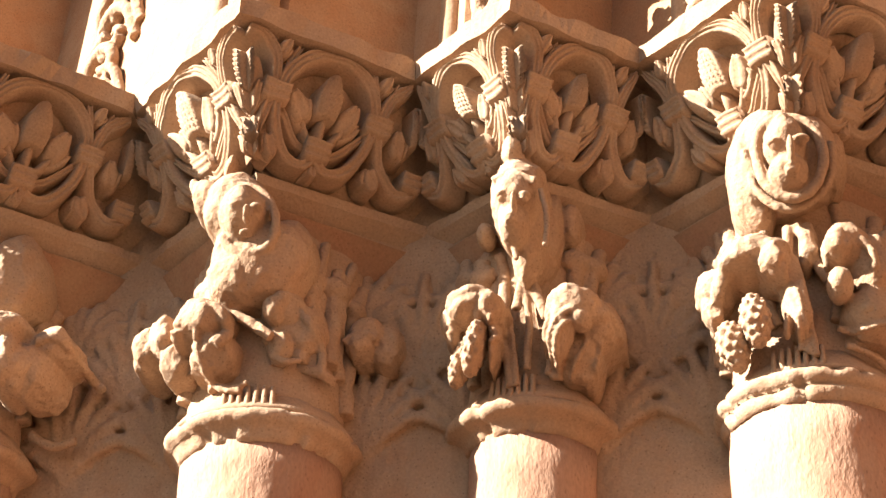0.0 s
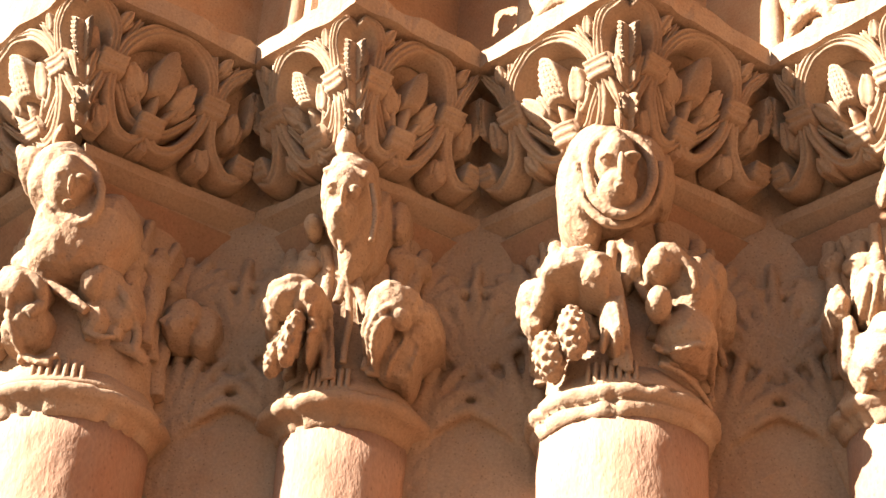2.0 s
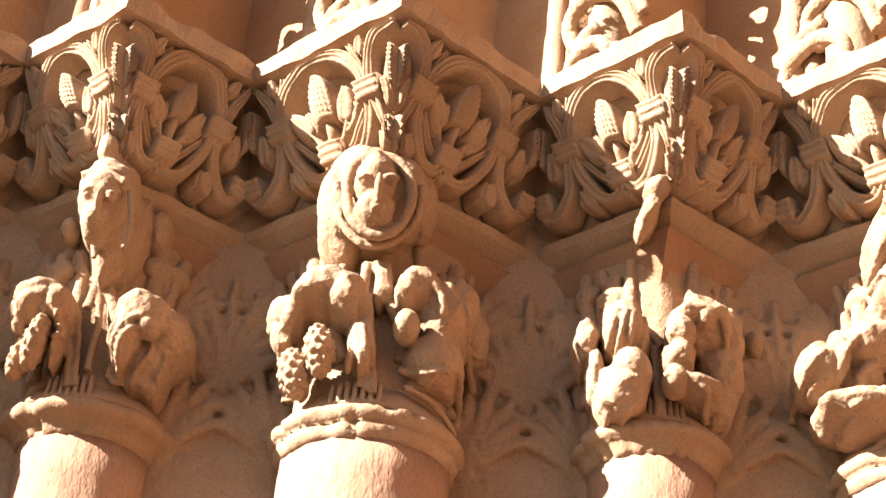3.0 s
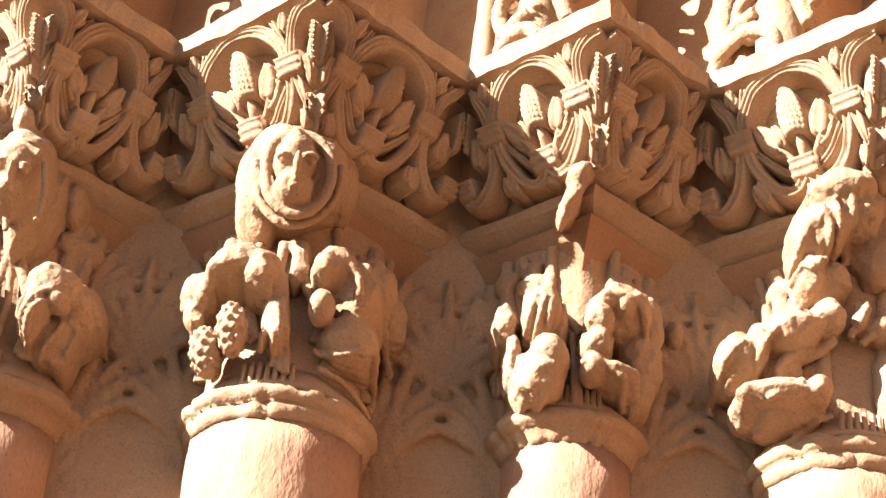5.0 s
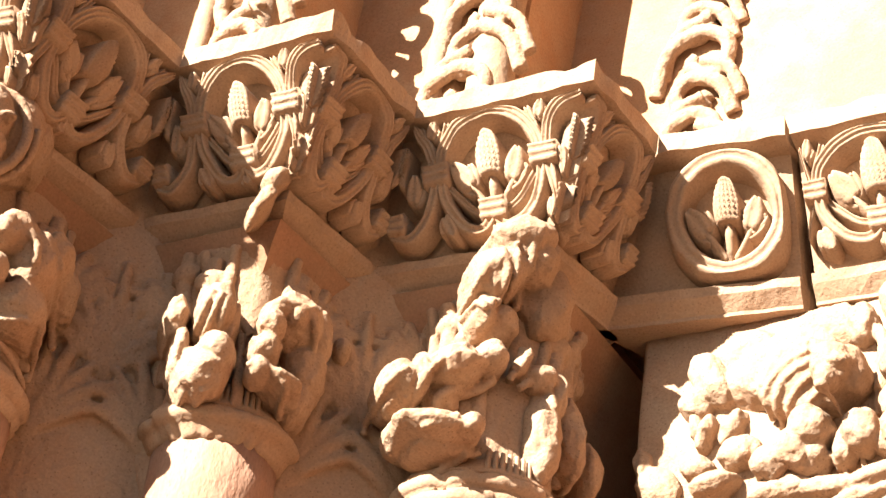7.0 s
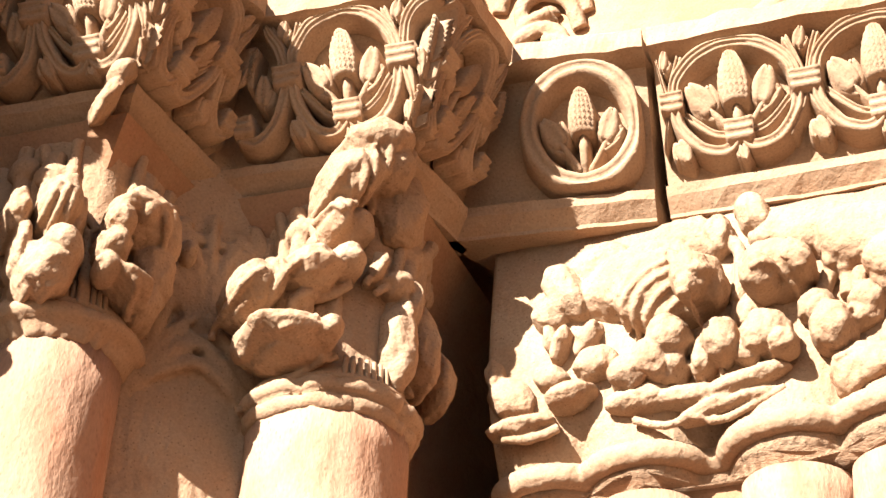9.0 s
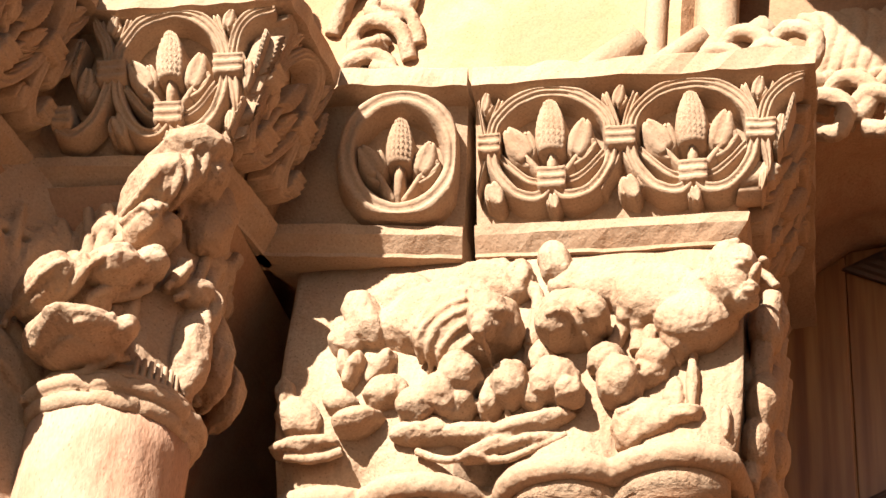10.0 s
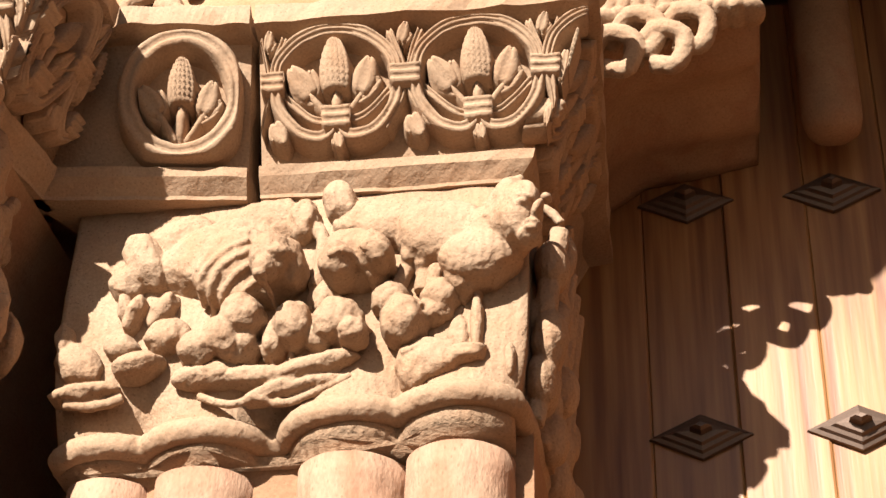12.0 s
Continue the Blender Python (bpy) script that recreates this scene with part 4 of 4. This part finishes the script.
carve(7, "beast_head", [
    (-0.445, 0.034, 3.094, 0.036, 0.036, 0.031, -4),
    (-0.459, 0.048, 3.074, 0.023, 0.034, 0.026, 0),
    (-0.415, 0.044, 3.088, 0.022, 0.032, 0.023, 0),
    (-0.436, 0.02, 3.074, 0.03, 0.028, 0.019, 0),
    (-0.469, 0.008, 3.192, 0.022, 0.03, 0.031, 20)], [
    (0.004, 0.084, [(-0.465, 3.067), (-0.445, 3.073), (-0.424, 3.063), (-0.415, 3.046)]),
    (0.005, 0.072, [(-0.427, 3.08), (-0.413, 3.091), (-0.395, 3.077), (-0.391, 3.056)]),
    (0.005, 0.05, [(-0.395, 3.043), (-0.385, 3.058), (-0.379, 3.078)])], "carved beast head with blunt muzzle")
carve(7, "man_headed_beast", [
    (-0.384, 0.01, 3.152, 0.071, 0.03, 0.035, -6),
    (-0.332, 0.022, 3.122, 0.063, 0.04, 0.045, -8),
    (-0.288, 0.034, 3.077, 0.051, 0.04, 0.035, 20),
    (-0.436, 0.004, 3.166, 0.043, 0.026, 0.027, 10),
    (-0.248, 0.05, 3.125, 0.029, 0.042, 0.046, -8),
    (-0.233, 0.072, 3.112, 0.024, 0.034, 0.04, -8),
    (-0.274, 0.036, 3.108, 0.034, 0.036, 0.037, 0),
    (-0.21, 0.106, 3.093, 0.005, 0.014, 0.015, -25),
    (-0.224, 0.104, 3.113, 0.011, 0.01, 0.005, -12),
    (-0.228, 0.104, 3.106, 0.007, 0.009, 0.004, -5),
    (-0.201, 0.094, 3.117, 0.007, 0.01, 0.005, 0),
    (-0.216, 0.1, 3.077, 0.011, 0.012, 0.004, -12),
    (-0.219, 0.098, 3.07, 0.009, 0.012, 0.004, -10),
    (-0.222, 0.084, 3.07, 0.015, 0.018, 0.009, -10),
    (-0.31, 0.02, 3.055, 0.023, 0.032, 0.023, 0)], [
    (0.006, 0.07, [(-0.275, 3.113), (-0.268, 3.138), (-0.254, 3.158), (-0.231, 3.167), (-0.207, 3.157), (-0.19, 3.135)]),
    (0.005, 0.06, [(-0.281, 3.125), (-0.274, 3.154), (-0.258, 3.174), (-0.234, 3.182)]),
    (0.01, 0.03, [(-0.392, 3.055), (-0.382, 3.079), (-0.376, 3.1)]),
    (0.011, 0.026, [(-0.361, 3.047), (-0.358, 3.08), (-0.362, 3.105)]),
    (0.006, 0.03, [(-0.402, 3.157), (-0.373, 3.148), (-0.345, 3.148)]),
    (0.005, 0.022, [(-0.323, 3.039), (-0.306, 3.029)])], "carved beast with a human head")
carve(7, "foliage", [
    (-0.72, 0.016, 3.041, 0.01, 0.022, 0.027, -15),
    (-0.735, 0.01, 3.059, 0.01, 0.02, 0.021, 0),
    (-0.685, 0.014, 3.044, 0.013, 0.022, 0.027, -30),
    (-0.734, 0.012, 2.996, 0.024, 0.022, 0.016, -10),
    (-0.706, 0.022, 2.964, 0.031, 0.024, 0.014, 12),
    (-0.673, 0.018, 3.004, 0.029, 0.026, 0.02, 10),
    (-0.631, 0.03, 2.977, 0.025, 0.028, 0.023, 0),
    (-0.6, 0.034, 2.988, 0.021, 0.03, 0.028, 25),
    (-0.577, 0.036, 3.014, 0.029, 0.032, 0.026, -5),
    (-0.585, 0.022, 2.983, 0.027, 0.028, 0.026, 0),
    (-0.514, 0.034, 3.002, 0.022, 0.03, 0.028, 0),
    (-0.537, 0.018, 2.993, 0.015, 0.024, 0.031, -20),
    (-0.458, 0.034, 3.001, 0.03, 0.03, 0.029, -5),
    (-0.437, 0.046, 2.977, 0.017, 0.022, 0.015, 0),
    (-0.479, 0.012, 3.049, 0.017, 0.022, 0.026, -25),
    (-0.481, 0.02, 2.988, 0.023, 0.024, 0.018, 0)], [
    (0.005, 0.05, [(-0.46, 2.968), (-0.443, 2.975), (-0.427, 2.997)]),
    (0.005, 0.045, [(-0.641, 2.977), (-0.625, 2.988), (-0.603, 2.982)]),
    (0.004, 0.02, [(-0.551, 2.993), (-0.542, 2.961), (-0.53, 2.936)])], "row of worn leaf tips and small heads")
carve(7, "foliage", [
    (-0.381, 0.034, 2.995, 0.026, 0.032, 0.029, 0),
    (-0.399, 0.024, 3.035, 0.023, 0.024, 0.017, 20),
    (-0.351, 0.016, 3.012, 0.03, 0.024, 0.017, 15),
    (-0.338, 0.018, 3.034, 0.023, 0.028, 0.021, 0),
    (-0.293, 0.014, 2.993, 0.008, 0.02, 0.042, 0),
    (-0.315, 0.006, 2.984, 0.015, 0.02, 0.027, 0),
    (-0.345, 0.018, 3.059, 0.011, 0.022, 0.023, -10),
    (-0.294, 0.012, 3.043, 0.007, 0.016, 0.017, 0)], [
    (0.005, 0.045, [(-0.407, 3.01), (-0.395, 3.03), (-0.375, 3.028), (-0.357, 3.01)])], "small worn heads and stumps")
carve(7, "reptile", [
    (-0.622, 0.014, 2.948, 0.041, 0.022, 0.017, 4),
    (-0.555, 0.016, 2.941, 0.05, 0.02, 0.012, -4),
    (-0.5, 0.018, 2.947, 0.054, 0.02, 0.012, 14),
    (-0.465, 0.02, 2.955, 0.03, 0.018, 0.011, 12),
    (-0.787, 0.008, 2.978, 0.033, 0.024, 0.024, -35),
    (-0.807, 0.006, 3.013, 0.013, 0.02, 0.027, 15),
    (-0.772, 0.014, 2.934, 0.045, 0.02, 0.011, 4),
    (-0.513, 0.012, 2.924, 0.061, 0.016, 0.007, 14)], [
    (0.005, 0.03, [(-0.63, 2.922), (-0.59, 2.908), (-0.557, 2.917), (-0.51, 2.931)]),
    (0.005, 0.022, [(-0.565, 2.915), (-0.524, 2.905), (-0.484, 2.92), (-0.444, 2.937)]),
    (0.006, 0.022, [(-0.796, 2.921), (-0.76, 2.916), (-0.723, 2.926)]),
    (0.004, 0.02, [(-0.523, 2.991), (-0.517, 2.959), (-0.522, 2.92)])], "flat carved reptile along the bell")
carve(7, "reptile", [
    (-0.35, 0.014, 2.95, 0.044, 0.026, 0.027, 8),
    (-0.309, 0.018, 2.953, 0.029, 0.02, 0.012, 12),
    (-0.367, 0.012, 2.937, 0.02, 0.024, 0.025, 0),
    (-0.254, 0.004, 2.949, 0.007, 0.016, 0.025, 0)], [
    (0.005, 0.034, [(-0.381, 2.952), (-0.354, 2.958), (-0.32, 2.948), (-0.287, 2.949)]),
    (0.004, 0.022, [(-0.285, 2.941), (-0.28, 2.929), (-0.284, 2.918)])], "broad worn beast body")

# ---- arch orders above the imposts ----
for i in range(0, 7):
    x0, x1 = (CORNER[i - 1][0] if i else -3.0), (CORNER[i][0] if i < 6 else C7[0])
    y0 = (CORNER[i][1] if i < 6 else C7[1]) + 0.095
    xr = x1 - (0.75 if i == 0 else 0.19 if i < 6 else 0.09)
    xl = x0 - (0.80 if i == 1 else 0.24)
    t = thing("arch_order", "carved sandstone arch order rising from the impost", "arch", "arch orders", (xr - 0.1, y0 + 0.1, TOP))
    bm = bmesh.new()
    n = 12
    rings = []
    for k in range(n + 1):
        z = TOP - 0.002 + k * 0.10
        lean = 0.10 * (k * 0.10) ** 2
        rings.append([(xl, y0 + 0.03, z), (xr - 0.10 + lean, y0 + 0.03, z), (xr - 0.085 + lean, y0 + 0.055, z), (xr - 0.03 + lean, y0 + 0.09, z), (xr - 0.02 + lean, y0 + 0.5, z), (xl, y0 + 0.5, z)])
    loft(bm, rings)
    seat(link("body", bm, ARCH, smooth=False), t)
    bm = bmesh.new()
    rope(bm, [Vector((xr - 0.050 + 0.10 * (k * 0.06) ** 2, y0 + 0.045, TOP - 0.002 + k * 0.06)) for k in range(20)], 0.036 if i % 2 else 0.030)
    seat(link("roll", bm, SAND), t)
    bm = bmesh.new()
    rope(bm, [Vector((xr - 0.135 + 0.10 * (k * 0.06) ** 2, y0 + 0.028, TOP - 0.002 + k * 0.06)) for k in range(20)], 0.016)
    seat(link("fillet", bm, SAND), t)
    rnd = random.Random(70 + i)
    bm = bmesh.new()
    for k in range(7):
        z = TOP + (0.30 if i == 1 else 0.03) + 0.07 * k
        x, g = x0 - (0.48 if i == 1 else 0.01) + 0.06 * rnd.random(), (1 if k % 2 else -1) * rnd.uniform(0.7, 1.2)
        pts = [Vector((x + dx * g, y0 + dy, z + dz * abs(g))) for dx, dy, dz in ((-0.06, 0.028, -0.03), (-0.04, 0.014, 0.03), (0.01, 0.012, 0.055), (0.045, 0.016, 0.03), (0.03, 0.02, -0.015), (-0.01, 0.024, 0.005), (0.0, 0.022, 0.02))]
        rope(bm, spline(pts), 0.012)
        rope(bm, spline([p + Vector((0.012, 0, 0.03)) for p in pts[:3]]), 0.010)
    seat(weather(link("scroll_relief", bm, CARVED)), t)

# ---- doorway ----
def wood_material():
    m = bpy.data.materials.new("varnished_wood")
    m.use_nodes = True
    nt, n = m.node_tree, m.node_tree.nodes
    bsdf = n["Principled BSDF"]
    geo, tc, mp = n.new("ShaderNodeObjectInfo"), n.new("ShaderNodeNewGeometry"), n.new("ShaderNodeMapping")
    mp.inputs["Scale"].default_value = (55, 55, 2.5)
    nt.links.new(tc.outputs["Position"], mp.inputs["Vector"])
    t = n.new("ShaderNodeTexNoise")
    t.inputs["Scale"].default_value, t.inputs["Detail"].default_value = 1.0, 6.0
    nt.links.new(mp.outputs[0], t.inputs["Vector"])
    r = n.new("ShaderNodeValToRGB")
    r.color_ramp.elements[0].position, r.color_ramp.elements[1].position = 0.3, 0.72
    r.color_ramp.elements[0].color, r.color_ramp.elements[1].color = (0.13, 0.045, 0.017, 1), (0.33, 0.165, 0.062, 1)
    nt.links.new(t.outputs[0], r.inputs[0])
    hue = n.new("ShaderNodeHueSaturation")
    mr = n.new("ShaderNodeMapRange")
    mr.inputs["To Min"].default_value, mr.inputs["To Max"].default_value = 0.8, 1.15
    nt.links.new(geo.outputs["Random"], mr.inputs["Value"])
    nt.links.new(mr.outputs[0], hue.inputs["Value"])
    nt.links.new(r.outputs[0], hue.inputs["Color"])
    nt.links.new(hue.outputs[0], bsdf.inputs["Base Color"])
    bsdf.inputs["Roughness"].default_value = 0.42
    b = n.new("ShaderNodeBump")
    b.inputs["Strength"].default_value, b.inputs["Distance"].default_value = 0.4, 0.002
    nt.links.new(t.outputs[0], b.inputs["Height"])
    nt.links.new(b.outputs[0], bsdf.inputs["Normal"])
    return m


def iron_material():
    m = bpy.data.materials.new("dark_iron")
    m.use_nodes = True
    nt, n = m.node_tree, m.node_tree.nodes
    bsdf = n["Principled BSDF"]
    t, r = n.new("ShaderNodeTexNoise"), n.new("ShaderNodeValToRGB")
    t.inputs["Scale"].default_value = 60
    r.color_ramp.elements[0].color, r.color_ramp.elements[1].color = (0.05, 0.035, 0.028, 1), (0.16, 0.10, 0.07, 1)
    nt.links.new(t.outputs[0], r.inputs[0])
    nt.links.new(r.outputs[0], bsdf.inputs["Base Color"])
    bsdf.inputs["Metallic"].default_value, bsdf.inputs["Roughness"].default_value = 0.6, 0.5
    return m


WOOD, IRON = wood_material(), iron_material()
door = tagged(new("door_1"), "tall plank door studded with iron diamonds", "door", kind="structure")
door.location = (0.4, DOOR_Y, 0.0)
for k in range(11):
    bm = bmesh.new()
    x = -0.235 + k * 0.125
    dz = 0.002 * math.sin(k * 2.3)
    loft(bm, [[(x, DOOR_Y + dz + 0.002, z), (x + 0.002, DOOR_Y + dz, z), (x + 0.121, DOOR_Y + dz, z), (x + 0.1245, DOOR_Y + dz + 0.002, z), (x + 0.1245, DOOR_Y + 0.04, z), (x, DOOR_Y + 0.04, z)] for z in (0.02, 3.9)])
    seat(link("plank", bm, WOOD, smooth=False), door)
bm = bmesh.new()
box(bm, (-0.24, DOOR_Y + 0.042, 0.02), (1.15, DOOR_Y + 0.08, 3.9))
seat(link("backing", bm, WOOD, smooth=False), door)


def stud(bm, x, z, a, b):
    """A flat iron lozenge in steps, rising to a square boss."""
    y = DOOR_Y - 0.001
    rings = []
    for q, d in ((1.0, 0.0), (0.97, 0.006), (0.80, 0.008), (0.72, 0.013), (0.55, 0.015), (0.46, 0.021), (0.22, 0.023), (0.20, 0.036), (0.10, 0.042)):
        rings.append([(x - a * q, y - d, z), (x, y - d, z - b * q), (x + a * q, y - d, z), (x, y - d, z + b * q)])
    loft(bm, rings)
    bmesh.ops.recalc_face_normals(bm, faces=bm.faces)


for row in range(8):
    for k in range(5):
        bm = bmesh.new()
        stud(bm, -0.041 + 0.222 * k, 3.10 + 0.41 - 0.41 * row, 0.075, 0.037)
        seat(link("iron_stud", bm, IRON, smooth=False), door)

# corbel of the lintel, over the jamb
t = thing("lintel_corbel", "carved sandstone corbel carrying the door lintel", "corbel", "", (-0.02, 2.45, 3.62))
bm = bmesh.new()
n = 18
rings = []
for k in range(n + 1):
    y = 2.14 + (DOOR_Y - 0.003 - 2.14) * k / n
    low = 3.56 + 0.012 * math.sin(k * 0.9)
    rings.append([(-0.30, y, 3.47), (-0.19, y, 3.48), (-0.10, y, low - 0.012), (-0.02, y, low), (0.075 + 0.006 * math.sin(k * 1.4), y, low + 0.02), (0.095, y, 3.78), (0.11, y, 3.95), (-0.30, y, 3.95)])
loft(bm, rings)
bmesh.ops.recalc_face_normals(bm, faces=bm.faces)
# body and roll take the darker wall stone, deepening their shade by colour
seat(link("body", bm, WALL), t)
for x, r, low in ((0.19, 0.046, 3.56),):
    bm = bmesh.new()
    loft(bm, [circle(x, 2.44, z, q, 24, 0.003) for z, q in ((low, r * 0.55), (low + 0.012, r * 0.9), (low + 0.03, r), (3.95, r * 1.02))])
    seat(link("roll", bm, WALL), t)
bm = bmesh.new()
rnd = random.Random(5)
for k in range(12):
    x = -0.16 + 0.02 * k
    pts = [Vector((x, 2.145, 3.555 + 0.012 * rnd.random())), Vector((x + 0.02, 2.125, 3.595)), Vector((x + 0.035, 2.13, 3.645 + 0.03 * rnd.random())), Vector((x + 0.01, 2.14, 3.69))]
    rope(bm, spline(pts), 0.013)
    blob(bm, pose(x + 0.01, 2.14, 3.56, 0, rnd.uniform(-40, 40), 0) @ Matrix.Diagonal((0.020, 0.03, 0.013, 1)))
seat(weather(link("beast_relief", bm, SAND)), t)
# unseen block brought far forward, scalloped below to shape the shadow on the door
bm = bmesh.new()
foot = [(-0.30 + 0.01 * k, 3.985 - 0.035 * abs(math.sin(k * math.pi / 9))) for k in range(146)]
loft(bm, [[(x, y, z) for x, z in foot + [(1.15, 4.9), (-0.30, 4.9)]] for y in (1.44, DOOR_Y - 0.003)])
tagged(link("lintel", bm, SAND, smooth=False), "unseen sandstone block added over the door to cast its scalloped shadow", "lintel", kind="structure")
# slanting rolls and scrolls on the innermost arch
t = thing("arch_relief", "sunlit slanting rolls and scroll carving", "relief", "", (-0.3, 2.0, TOP))
for k in range(3):
    bm = bmesh.new()
    x = -0.54 + 0.09 * k
    rope(bm, [Vector((x + 0.17 * q, 2.035 + 0.004 * q, TOP + 0.005 + 0.14 * q)) for q in (0, 0.3, 0.6, 1.0)], 0.017 if k % 2 else 0.024)
    seat(link("roll", bm, SAND), t)
bm = bmesh.new()
for k in range(8):
    x, z = -0.27 + 0.034 * k, TOP + 0.05 + 0.03 * (k % 2)
    y = 2.02 if k < 4 else 2.13
    rope(bm, spline([Vector((x - 0.03, y + 0.02, z)), Vector((x, y - 0.01, z + 0.035)), Vector((x + 0.04, y - 0.01, z + 0.02)), Vector((x + 0.03, y, z - 0.02)), Vector((x - 0.005, y + 0.01, z - 0.01))]), 0.013)
seat(weather(link("scroll", bm, SAND)), t)
